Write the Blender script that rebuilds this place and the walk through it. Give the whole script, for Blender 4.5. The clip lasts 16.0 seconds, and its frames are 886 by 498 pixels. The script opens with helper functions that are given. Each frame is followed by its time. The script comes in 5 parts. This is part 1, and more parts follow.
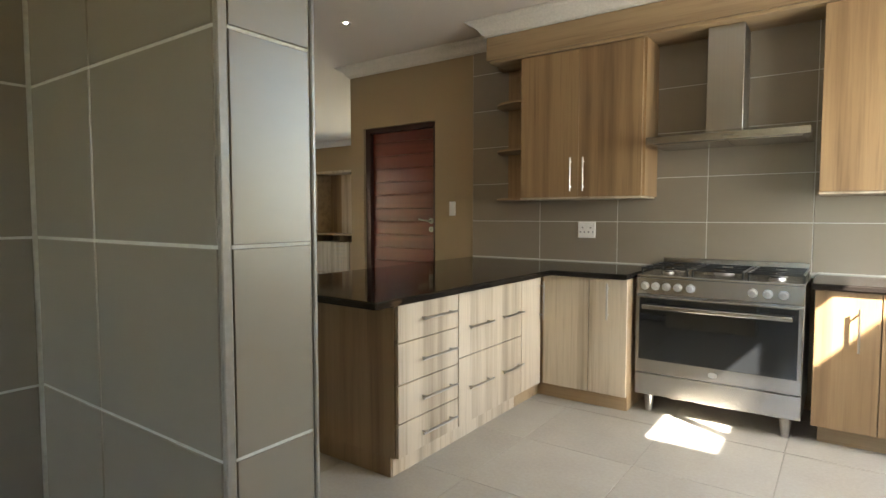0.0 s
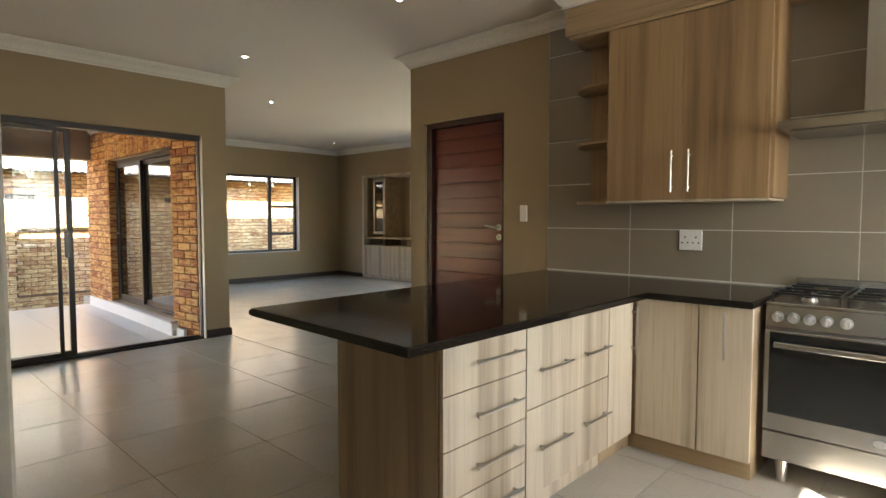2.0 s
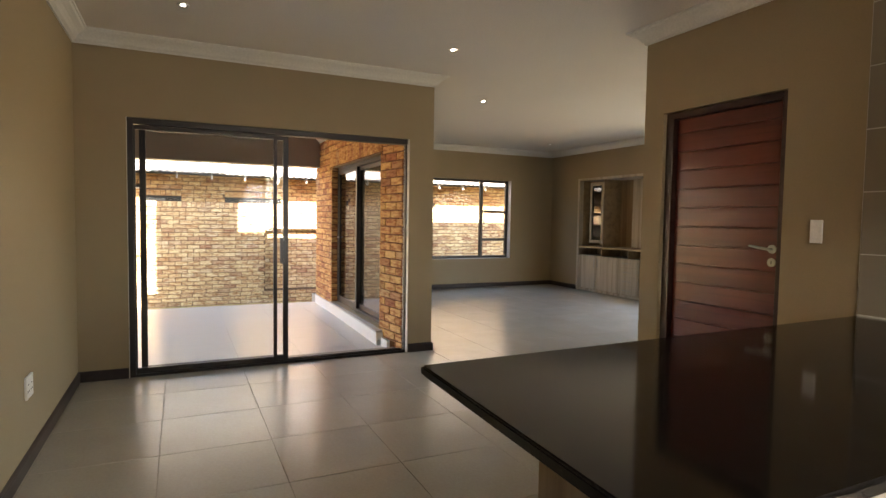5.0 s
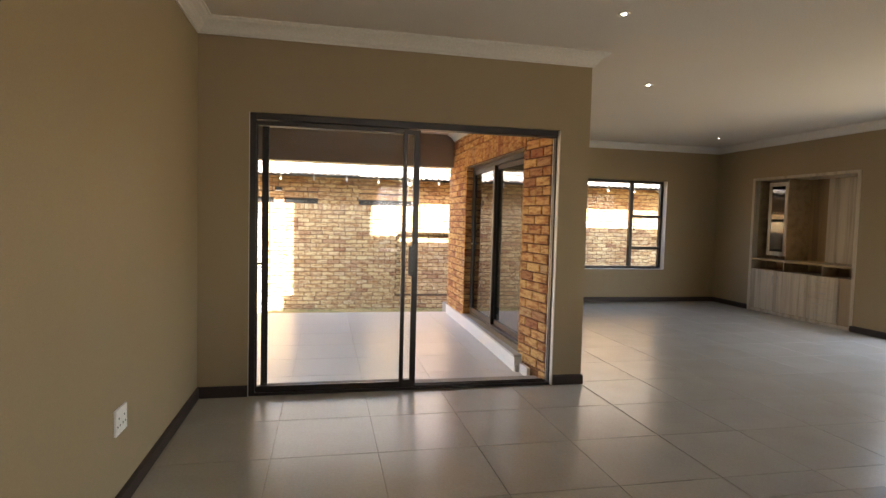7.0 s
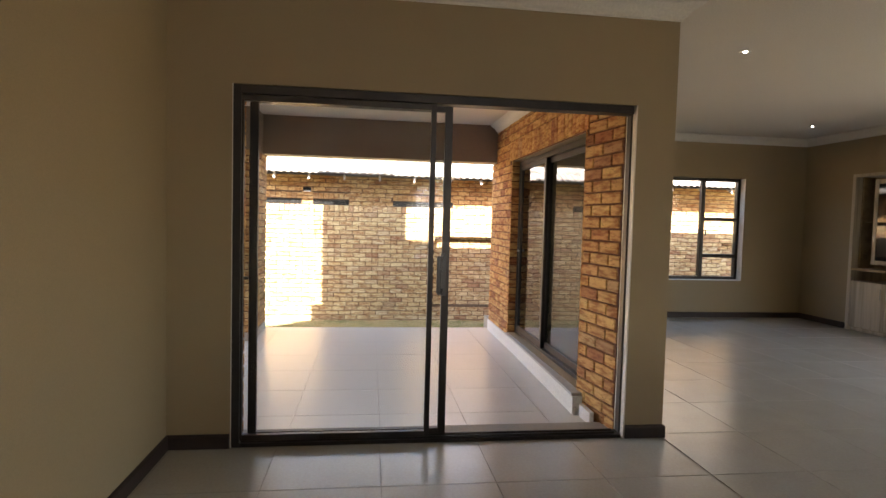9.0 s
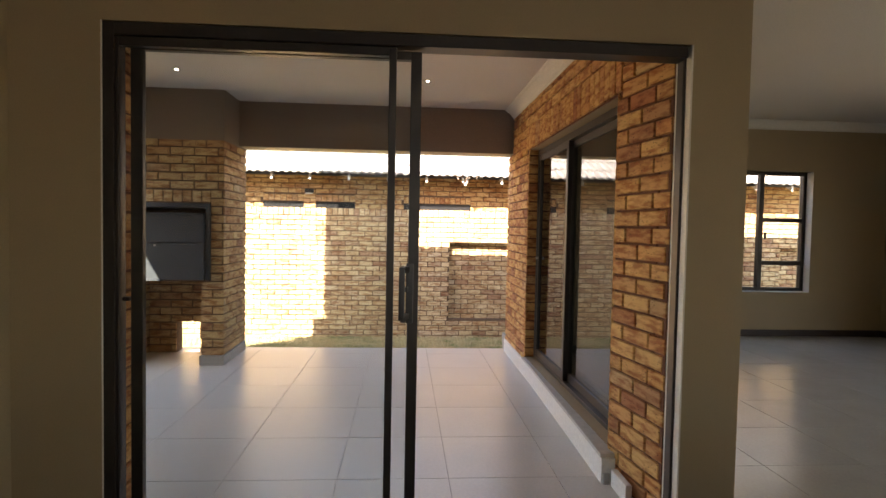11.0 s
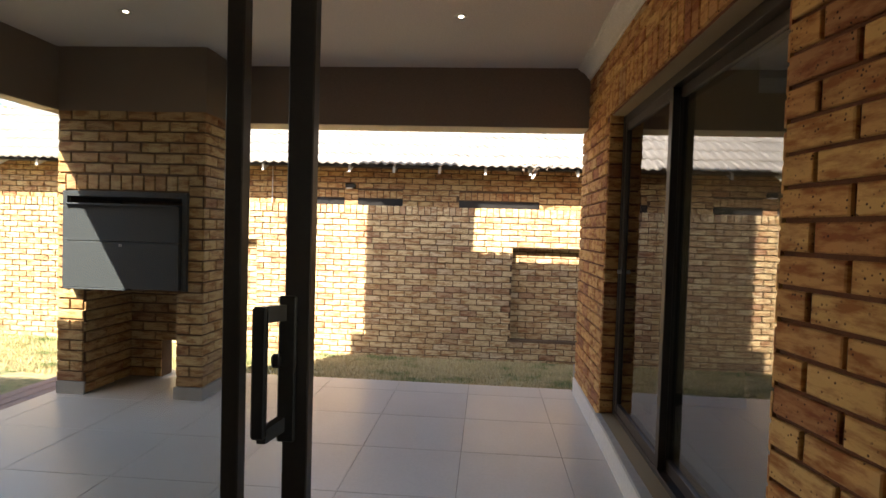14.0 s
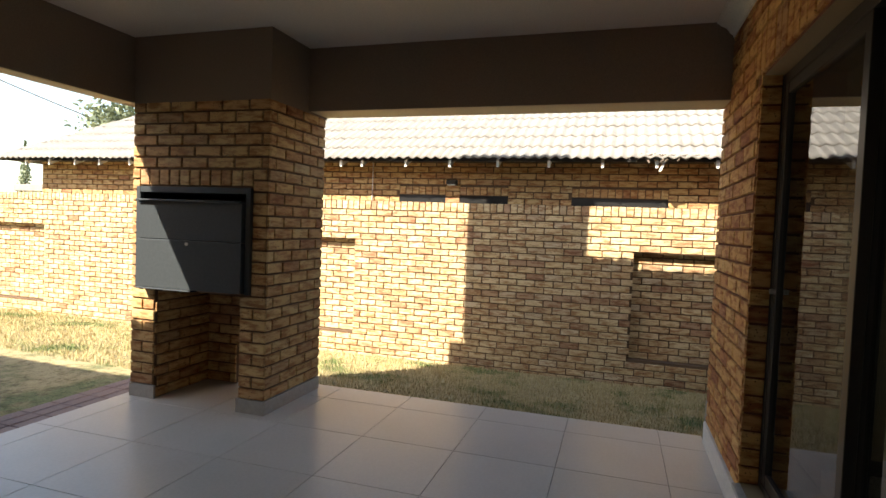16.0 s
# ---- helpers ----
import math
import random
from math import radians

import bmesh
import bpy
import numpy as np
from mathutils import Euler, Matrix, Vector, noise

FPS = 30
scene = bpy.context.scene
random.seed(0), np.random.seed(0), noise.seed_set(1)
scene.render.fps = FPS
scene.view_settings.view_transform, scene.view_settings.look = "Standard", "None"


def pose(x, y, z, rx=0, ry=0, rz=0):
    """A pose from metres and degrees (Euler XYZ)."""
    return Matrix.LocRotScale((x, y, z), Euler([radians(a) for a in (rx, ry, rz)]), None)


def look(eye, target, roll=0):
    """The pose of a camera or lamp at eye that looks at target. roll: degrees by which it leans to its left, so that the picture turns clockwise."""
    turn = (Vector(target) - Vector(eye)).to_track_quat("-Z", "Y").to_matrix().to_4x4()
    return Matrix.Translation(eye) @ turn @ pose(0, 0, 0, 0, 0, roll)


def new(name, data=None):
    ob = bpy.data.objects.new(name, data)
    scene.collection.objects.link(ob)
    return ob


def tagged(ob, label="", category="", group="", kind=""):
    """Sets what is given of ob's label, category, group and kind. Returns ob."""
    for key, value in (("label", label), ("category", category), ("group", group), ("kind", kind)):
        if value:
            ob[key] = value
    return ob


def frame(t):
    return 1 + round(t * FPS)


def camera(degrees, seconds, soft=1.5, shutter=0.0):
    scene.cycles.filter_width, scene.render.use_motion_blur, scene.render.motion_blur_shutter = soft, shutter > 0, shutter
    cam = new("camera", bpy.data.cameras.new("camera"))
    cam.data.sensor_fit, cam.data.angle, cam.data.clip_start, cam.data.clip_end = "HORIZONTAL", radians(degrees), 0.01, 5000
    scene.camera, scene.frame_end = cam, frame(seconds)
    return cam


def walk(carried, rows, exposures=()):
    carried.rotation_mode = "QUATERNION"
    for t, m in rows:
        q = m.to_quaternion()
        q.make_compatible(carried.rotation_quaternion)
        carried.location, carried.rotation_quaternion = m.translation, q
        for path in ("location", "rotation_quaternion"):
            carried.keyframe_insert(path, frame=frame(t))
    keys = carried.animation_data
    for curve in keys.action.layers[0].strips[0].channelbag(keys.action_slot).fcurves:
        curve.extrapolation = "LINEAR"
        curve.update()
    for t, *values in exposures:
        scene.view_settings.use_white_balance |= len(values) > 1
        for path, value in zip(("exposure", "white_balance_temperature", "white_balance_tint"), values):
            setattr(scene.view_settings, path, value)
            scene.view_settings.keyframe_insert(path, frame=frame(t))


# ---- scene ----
cam = camera(76.7, 16.0)
PATH = [
    (0, (-0.413, 0.436, 1.241), (-1.577, 2.058, 1.122), -0.0),
    (0.5, (-0.485, 0.608, 1.246), (-1.677, 2.21, 1.126), -0.3),
    (1, (-0.544, 0.747, 1.253), (-1.799, 2.3, 1.135), -0.4),
    (1.5, (-0.636, 0.871, 1.246), (-1.956, 2.368, 1.131), -0.3),
    (2, (-0.768, 1.009, 1.27), (-2.138, 2.462, 1.159), -0.0),
    (2.5, (-0.877, 1.11, 1.284), (-2.301, 2.509, 1.175), 0.1),
    (3, (-0.989, 1.247, 1.295), (-2.508, 2.543, 1.188), 0.4),
    (3.5, (-1.089, 1.342, 1.302), (-2.69, 2.537, 1.197), 0.5),
    (4, (-1.199, 1.4, 1.305), (-2.874, 2.489, 1.2), 0.7),
    (4.5, (-1.315, 1.439, 1.329), (-3.056, 2.418, 1.223), 0.7),
    (5, (-1.425, 1.498, 1.341), (-3.232, 2.348, 1.234), 0.9),
    (7.5, (-2.495, 1.711, 1.374), (-4.462, 2.061, 1.267), 1.5),
    (8, (-2.733, 1.769, 1.373), (-4.707, 2.075, 1.268), 1.5),
    (8.5, (-2.978, 1.827, 1.368), (-4.956, 2.103, 1.268), 1.5),
    (9, (-3.241, 1.904, 1.364), (-5.222, 2.165, 1.265), 1.5),
    (11.5, (-4.522, 2.42, 1.314), (-6.518, 2.509, 1.242), 1.3),
    (12, (-4.786, 2.477, 1.318), (-6.784, 2.522, 1.246), 1.6),
    (12.5, (-5.0, 2.521, 1.308), (-6.999, 2.551, 1.238), 1.5),
    (13, (-5.254, 2.611, 1.305), (-7.253, 2.598, 1.236), 1.5),
    (13.5, (-5.46, 2.657, 1.286), (-7.458, 2.583, 1.219), 1.5),
    (14, (-5.695, 2.704, 1.289), (-7.687, 2.55, 1.222), 1.7),
    (14.5, (-5.862, 2.774, 1.287), (-7.847, 2.543, 1.217), 1.8),
    (15, (-6.062, 2.858, 1.295), (-8.029, 2.501, 1.225), 1.9),
    (15.5, (-6.25, 2.885, 1.288), (-8.194, 2.417, 1.215), 2.3),
    (16, (-6.44, 2.865, 1.298), (-8.349, 2.272, 1.217), 2.2),
]
EXPOSURES = [(0, 4.08, 6750, 9), (2.5, 3.93, 6900, 11), (5, 3.88, 7300, 16), (9, 3.45, 7400, 18), (12.5, 2.72, 7500, 16), (14.5, 2.05, 7400, 12), (16, 1.62, 7350, 8)]
walk(cam, [(t, look(eye, target, roll)) for t, eye, target, roll in PATH], EXPOSURES)
# ---- daylight ----
SUN = Vector((1.0, -0.58, 1.04)).normalized()
world = bpy.data.worlds.new("sky")
scene.world = world
world.use_nodes = True
wn = world.node_tree
sky = wn.nodes.new("ShaderNodeTexSky")
sky.sky_type = "NISHITA"
sky.sun_disc = False
sky.sun_elevation = math.asin(SUN.z)
sky.sun_rotation = math.atan2(SUN.x, SUN.y)
wn.nodes["Background"].inputs["Strength"].default_value = 0.15
wn.links.new(sky.outputs[0], wn.nodes["Background"].inputs["Color"])
sun = new("sun", bpy.data.lights.new("sun", "SUN"))
sun.data.energy, sun.data.angle, sun.data.color = 5.0, radians(0.5), (1.0, 0.965, 0.90)
sun.matrix_world = look(SUN * 30, (0, 0, 0))


def window_light(name, centre, size, way, power, color):
    """An added area lamp that stands in for daylight at a window which the walk never sees."""
    d = bpy.data.lights.new(name, "AREA")
    d.shape, d.size, d.size_y, d.energy, d.color = "RECTANGLE", size[0], size[1], power, color
    o = new(name, d)
    o.matrix_world = look(centre, Vector(centre) + Vector(way))


window_light("kitchen_window_light", (0.80, 3.40, 1.50), (1.3, 1.0), (-1, 0.1, -0.15), 3.7, (0.92, 0.96, 1.0))
# the scullery and living lamps are fill light at openings added for them
window_light("scullery_fill_light", (-0.5, -1.66, 1.28), (0.8, 0.32), (-0.15, 1, -1.6), 0.5, (0.90, 0.96, 1.0))
window_light("living_fill_light", (-6.4, 8.68, 1.1), (2.6, 1.9), (0, -1, -0.2), 1.55, (0.88, 0.94, 1.0))


# ---- materials ----
def base_mat(name, rough=0.5, metal=0.0):
    m = bpy.data.materials.new(name)
    m.use_nodes = True
    n, l = m.node_tree.nodes, m.node_tree.links
    b = n["Principled BSDF"]
    b.inputs["Roughness"].default_value = rough
    b.inputs["Metallic"].default_value = metal
    return m, n, l, b


def coords(n, l, scale=(1, 1, 1)):
    """World-size coordinates, stretched by scale."""
    g = n.new("ShaderNodeNewGeometry")
    m = n.new("ShaderNodeMapping")
    m.inputs["Scale"].default_value = scale
    l.new(g.outputs["Position"], m.inputs["Vector"])
    return m.outputs["Vector"]


def noise_node(n, l, vec, scale, detail=4, rough=0.55):
    t = n.new("ShaderNodeTexNoise")
    t.inputs["Scale"].default_value = scale
    t.inputs["Detail"].default_value = detail
    t.inputs["Roughness"].default_value = rough
    l.new(vec, t.inputs["Vector"])
    return t.outputs["Fac"]


def ramp(n, l, fac, stops):
    r = n.new("ShaderNodeValToRGB")
    e = r.color_ramp.elements
    while len(e) < len(stops):
        e.new(0.5)
    for el, (p, c) in zip(e, stops):
        el.position, el.color = p, (*c, 1)
    l.new(fac, r.inputs["Fac"])
    return r.outputs["Color"]


def mix(n, l, fac, a, b, mode="MIX"):
    m = n.new("ShaderNodeMix")
    m.data_type, m.blend_type = "RGBA", mode
    for i, v in ((0, fac), (6, a), (7, b)):
        if isinstance(v, (float, int)):
            m.inputs[i].default_value = v
        elif isinstance(v, tuple):
            m.inputs[i].default_value = (*v, 1)
        else:
            l.new(v, m.inputs[i])
    return m.outputs[2]


def bump(n, l, b, fac, strength=0.3, dist=0.002):
    u = n.new("ShaderNodeBump")
    u.inputs["Strength"].default_value, u.inputs["Distance"].default_value = strength, dist
    l.new(fac, u.inputs["Height"])
    l.new(u.outputs["Normal"], b.inputs["Normal"])


def rough_var(n, l, b, fac, lo, hi):
    m = n.new("ShaderNodeMapRange")
    m.inputs["To Min"].default_value, m.inputs["To Max"].default_value = lo, hi
    l.new(fac, m.inputs["Value"])
    l.new(m.outputs["Result"], b.inputs["Roughness"])


def plain(name, a, b2, rough=0.6, metal=0.0, big=1.2, small=40, amount=0.5, bumps=0.15, dist=0.001):
    """A surface with slow stains and fine grain between two colours."""
    m, n, l, b = base_mat(name, rough, metal)
    v = coords(n, l)
    f1, f2 = noise_node(n, l, v, big, 3), noise_node(n, l, v, small, 4)
    c = ramp(n, l, f1, [(0.3, a), (0.7, b2)])
    c2 = ramp(n, l, f2, [(0.3, tuple(x * 0.86 for x in a)), (0.7, tuple(min(1, x * 1.08) for x in b2))])
    l.new(mix(n, l, amount, c, c2), b.inputs["Base Color"])
    bump(n, l, b, f2, bumps, dist)
    rough_var(n, l, b, f1, max(0.02, rough - 0.06), min(1, rough + 0.06))
    return m


def wood(name, light, mid, dark, rough=0.45, axis=2, shift=0.0, objvar=True):
    """Veneer with long grain and darker figure, the grain running along axis."""
    m, n, l, b = base_mat(name, rough)
    stretch = [14, 14, 14]
    stretch[axis] = 0.5
    v = coords(n, l, tuple(stretch))
    if objvar:
        o = n.new("ShaderNodeObjectInfo")
        add = n.new("ShaderNodeVectorMath")
        add.operation = "MULTIPLY_ADD"
        l.new(o.outputs["Random"], add.inputs[0])
        add.inputs[1].default_value = (37.0, 23.0, 11.0)
        l.new(v, add.inputs[2])
        v = add.outputs[0]
    f = noise_node(n, l, v, 0.6, 3, 0.5)
    g = noise_node(n, l, v, 6.0, 5, 0.65)
    h = noise_node(n, l, v, 2.6, 3, 0.6)
    soft = tuple((p + 2 * q) / 3 for p, q in zip(mid, dark))
    c = ramp(n, l, f, [(0.28, soft), (0.42, mid), (0.54, light), (0.72, light)])
    c2 = ramp(n, l, g, [(0.3, dark), (0.55, light)])
    streak = ramp(n, l, h, [(0.30, tuple(q / p for p, q in zip(light, soft))), (0.46, (1, 1, 1))])
    c = mix(n, l, 0.42, c, streak, "MULTIPLY")
    l.new(mix(n, l, 0.16, c, c2), b.inputs["Base Color"])
    bump(n, l, b, g, 0.12, 0.0006)
    return m


PATIO_TONES = [(0.0, (0.56, 0.305, 0.105)), (0.3, (0.62, 0.375, 0.14)), (0.55, (0.48, 0.225, 0.08)), (0.8, (0.59, 0.34, 0.12)), (0.94, (0.34, 0.125, 0.05)), (1.0, (0.56, 0.385, 0.18))]
GARDEN_TONES = [(0.0, (0.60, 0.455, 0.25)), (0.3, (0.68, 0.54, 0.32)), (0.5, (0.54, 0.365, 0.19)), (0.7, (0.62, 0.475, 0.27)), (0.84, (0.40, 0.23, 0.13)), (0.93, (0.66, 0.54, 0.35)), (1.0, (0.44, 0.305, 0.18))]


PILLAR_TONES = [(0.0, (0.53, 0.35, 0.155)), (0.3, (0.60, 0.42, 0.20)), (0.55, (0.48, 0.28, 0.12)), (0.8, (0.57, 0.38, 0.175)), (0.92, (0.36, 0.18, 0.085)), (1.0, (0.55, 0.41, 0.22))]


def brick_mat(name, island, tones, burnt=(0.46, 0.23, 0.12)):
    m, n, l, b = base_mat(name, 0.85)
    if island:
        r = n.new("ShaderNodeNewGeometry").outputs["Random Per Island"]
    else:
        r = n.new("ShaderNodeObjectInfo").outputs["Random"]
    v = coords(n, l)
    sh = n.new("ShaderNodeVectorMath")
    sh.operation = "MULTIPLY_ADD"
    l.new(r, sh.inputs[0])
    sh.inputs[1].default_value = (19.0, 31.0, 7.0)
    l.new(v, sh.inputs[2])
    w = sh.outputs[0]
    col = ramp(n, l, r, tones)
    st = n.new("ShaderNodeMapping")
    st.inputs["Scale"].default_value = (5, 5, 19)
    l.new(w, st.inputs["Vector"])
    big = noise_node(n, l, st.outputs["Vector"], 1.6, 4, 0.6)
    burn = ramp(n, l, big, [(0.44, (1, 1, 1)), (0.62, burnt)])
    col = mix(n, l, 0.85, col, burn, "MULTIPLY")
    fine = noise_node(n, l, v, 150, 3)
    spots = n.new("ShaderNodeTexVoronoi")
    spots.inputs["Scale"].default_value = 65
    l.new(v, spots.inputs["Vector"])
    sp = ramp(n, l, spots.outputs["Distance"], [(0.16, (0.10, 0.05, 0.03)), (0.26, (1, 1, 1))])
    gate = noise_node(n, l, w, 14, 2)
    gcol = ramp(n, l, gate, [(0.46, (0, 0, 0)), (0.58, (1, 1, 1))])
    gsc = n.new("ShaderNodeRGBToBW")
    l.new(gcol, gsc.inputs[0])
    col = mix(n, l, gsc.outputs[0], col, mix(n, l, 1.0, col, sp, "MULTIPLY"))
    l.new(col, b.inputs["Base Color"])
    bump(n, l, b, fine, 0.5, 0.002)
    return m


M = {}
M["paint"] = plain("cream wall paint", (0.305, 0.230, 0.129), (0.335, 0.254, 0.148), 0.6, small=160, amount=0.3, bumps=0.25)
M["reveal"] = plain("pale reveal paint", (0.66, 0.63, 0.56), (0.70, 0.67, 0.60), 0.6, small=120)
M["ceiling"] = plain("white ceiling paint", (0.67, 0.61, 0.545), (0.71, 0.65, 0.585), 0.8, small=90, bumps=0.1)
M["cornice"] = plain("white cornice plaster", (0.69, 0.66, 0.605), (0.73, 0.70, 0.64), 0.7, small=60)
M["beam"] = plain("taupe outdoor plaster", (0.215, 0.16, 0.115), (0.25, 0.19, 0.14), 0.8, small=120, bumps=0.4, dist=0.002)
M["beam_under"] = plain("cream beam underside", (0.62, 0.53, 0.38), (0.66, 0.57, 0.42), 0.8, small=70, bumps=0.3, dist=0.002)
M["skirt"] = plain("dark brown skirting varnish", (0.022, 0.010, 0.007), (0.032, 0.016, 0.010), 0.55, small=30)
M["bronze"] = plain("dark bronze aluminium", (0.014, 0.009, 0.007), (0.020, 0.014, 0.010), 0.42, 0.0, small=90, bumps=0.03)
M["mortar"] = plain("red brown mortar", (0.125, 0.044, 0.020), (0.17, 0.064, 0.031), 0.95, small=110, bumps=0.6, dist=0.003)
M["mortar_grey"] = plain("grey brown mortar", (0.105, 0.062, 0.034), (0.15, 0.092, 0.052), 0.95, small=110, bumps=0.6, dist=0.003)
M["mortar_braai"] = plain("brown mortar", (0.115, 0.062, 0.032), (0.16, 0.09, 0.05), 0.95, small=110, bumps=0.6, dist=0.003)
M["brick"] = brick_mat("burnt orange-yellow brick", False, PATIO_TONES)
M["brick_i"] = brick_mat("burnt orange-yellow brick in courses", True, PATIO_TONES)
M["pbrick"] = brick_mat("orange-buff brick", False, PILLAR_TONES, (0.50, 0.31, 0.20))
M["pbrick_i"] = brick_mat("orange-buff brick in courses", True, PILLAR_TONES, (0.50, 0.31, 0.20))
M["gbrick"] = brick_mat("pale yellow brick", False, GARDEN_TONES, (0.50, 0.32, 0.235))
M["gbrick_i"] = brick_mat("pale yellow brick in courses", True, GARDEN_TONES, (0.50, 0.32, 0.235))
M["oak"] = wood("pale oak veneer", (0.60, 0.51, 0.38), (0.46, 0.375, 0.265), (0.20, 0.145, 0.09), objvar=False)
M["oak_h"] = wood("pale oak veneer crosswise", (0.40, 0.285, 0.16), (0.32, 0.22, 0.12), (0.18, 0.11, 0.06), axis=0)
# darker oak colour for the end and back panels and the carcasses
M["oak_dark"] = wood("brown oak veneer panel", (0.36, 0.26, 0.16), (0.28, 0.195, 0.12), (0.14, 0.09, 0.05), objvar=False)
M["oak_upper"] = wood("warm oak veneer", (0.34, 0.22, 0.11), (0.26, 0.16, 0.077), (0.11, 0.062, 0.03), objvar=False)
M["door"] = wood("varnished mahogany", (0.15, 0.026, 0.014), (0.11, 0.018, 0.010), (0.05, 0.009, 0.005), rough=0.28, axis=0, objvar=True)
M["door_frame"] = wood("dark hardwood frame", (0.045, 0.014, 0.009), (0.03, 0.010, 0.007), (0.018, 0.007, 0.005), rough=0.35)
M["black"] = plain("black enamel", (0.012, 0.012, 0.012), (0.02, 0.02, 0.02), 0.3, small=60, bumps=0.05)
M["white_plastic"] = plain("white plastic", (0.78, 0.77, 0.74), (0.82, 0.81, 0.78), 0.35, small=80, bumps=0.03)
M["braai_steel"] = plain("charcoal painted steel", (0.045, 0.052, 0.058), (0.055, 0.062, 0.068), 0.42, 0.2, small=50, bumps=0.08)
M["tile_trim"] = plain("grey brown tile edge", (0.25, 0.225, 0.185), (0.29, 0.26, 0.215), 0.3, small=60)
M["concrete"] = plain("grey skirting tile", (0.36, 0.335, 0.30), (0.42, 0.395, 0.36), 0.5, small=25)
M["plinth"] = plain("white sill plaster", (0.60, 0.58, 0.54), (0.68, 0.66, 0.62), 0.7, small=50)
M["grout"] = plain("grey brown grout", (0.29, 0.265, 0.22), (0.35, 0.315, 0.265), 0.9, small=90)
M["grout_pale"] = plain("pale grout", (0.58, 0.56, 0.50), (0.64, 0.62, 0.56), 0.85, small=90)
M["roof"] = plain("grey concrete roof tile", (0.19, 0.172, 0.155), (0.27, 0.25, 0.228), 0.8, big=3.0, small=45, bumps=0.4, dist=0.003)
M["white_wood"] = plain("white painted rafter", (0.6, 0.58, 0.54), (0.68, 0.66, 0.62), 0.6)
M["paving"] = plain("brown clay paving", (0.24, 0.165, 0.15), (0.32, 0.24, 0.21), 0.9, big=6, small=70, bumps=0.5, dist=0.003)
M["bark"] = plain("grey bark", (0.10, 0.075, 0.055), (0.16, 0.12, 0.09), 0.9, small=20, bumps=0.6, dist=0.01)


def tile_mat(name, a, b2, rough, veins=0.0, spec=0.5):
    m, n, l, b = base_mat(name, rough)
    o = n.new("ShaderNodeObjectInfo")
    v = coords(n, l, (1, 1, 1))
    sh = n.new("ShaderNodeVectorMath")
    sh.operation = "MULTIPLY_ADD"
    l.new(o.outputs["Random"], sh.inputs[0])
    sh.inputs[1].default_value = (5.0, 9.0, 3.0)
    l.new(v, sh.inputs[2])
    f = noise_node(n, l, sh.outputs[0], 2.2, 5, 0.6)
    g = noise_node(n, l, v, 60, 3)
    c = ramp(n, l, f, [(0.3, a), (0.7, b2)])
    tone = ramp(n, l, o.outputs["Random"], [(0.0, (0.955, 0.955, 0.955)), (1.0, (1.0, 1.0, 1.0))])
    c = mix(n, l, 1.0, c, tone, "MULTIPLY")
    c = mix(n, l, 0.25, c, ramp(n, l, g, [(0.35, tuple(x * 0.85 for x in a)), (0.65, b2)]))
    l.new(c, b.inputs["Base Color"])
    rough_var(n, l, b, f, rough - 0.03, rough + 0.05)
    bump(n, l, b, g, 0.04, 0.0005)
    b.inputs["Specular IOR Level"].default_value = spec
    return m


M["floor_tile"] = tile_mat("satin porcelain floor tile", (0.42, 0.388, 0.33), (0.48, 0.447, 0.385), 0.24)
M["patio_tile"] = tile_mat("matt porcelain patio tile", (0.54, 0.50, 0.44), (0.60, 0.56, 0.50), 0.30)


def wall_tile_mat():
    m, n, l, b = base_mat("grey brown wall tile", 0.28)
    v = coords(n, l, (1.2, 1.2, 3.5))
    f = noise_node(n, l, v, 2.0, 3)
    g = noise_node(n, l, coords(n, l, (3, 3, 14)), 4.0, 4)
    c = ramp(n, l, f, [(0.2, (0.236, 0.20, 0.15)), (0.8, (0.252, 0.215, 0.162))])
    c = mix(n, l, 0.2, c, ramp(n, l, g, [(0.2, (0.225, 0.19, 0.145)), (0.8, (0.265, 0.228, 0.175))]))
    l.new(c, b.inputs["Base Color"])
    b.inputs["Roughness"].default_value = 0.30
    return m


M["wall_tile"] = wall_tile_mat()


def granite():
    m, n, l, b = base_mat("polished dark granite", 0.07)
    v = coords(n, l)
    f = noise_node(n, l, v, 220, 3, 0.7)
    g = noise_node(n, l, v, 3, 3)
    c = ramp(n, l, f, [(0.45, (0.010, 0.008, 0.007)), (0.62, (0.022, 0.018, 0.015)), (0.72, (0.06, 0.05, 0.042))])
    l.new(mix(n, l, 0.3, c, ramp(n, l, g, [(0.3, (0.010, 0.008, 0.007)), (0.7, (0.022, 0.016, 0.013))])), b.inputs["Base Color"])
    rough_var(n, l, b, g, 0.05, 0.11)
    b.inputs["Specular IOR Level"].default_value = 0.28
    return m


M["granite"] = granite()


def steel(name, base, rough, axis):
    m, n, l, b = base_mat(name, rough, 1.0)
    s = [120, 120, 120]
    s[axis] = 1.5
    f = noise_node(n, l, coords(n, l, tuple(s)), 1.0, 3)
    l.new(ramp(n, l, f, [(0.3, tuple(x * 0.95 for x in base)), (0.7, base)]), b.inputs["Base Color"])
    return m


M["steel"] = steel("brushed stainless steel", (0.48, 0.46, 0.425), 0.27, 0)
M["steel_v"] = steel("brushed stainless flue", (0.44, 0.42, 0.39), 0.32, 2)
M["knob"] = plain("satin silver metal", (0.46, 0.445, 0.41), (0.52, 0.50, 0.465), 0.45, 0.6, small=70, bumps=0.02)
M["chrome"] = steel("satin chrome", (0.50, 0.48, 0.45), 0.34, 2)


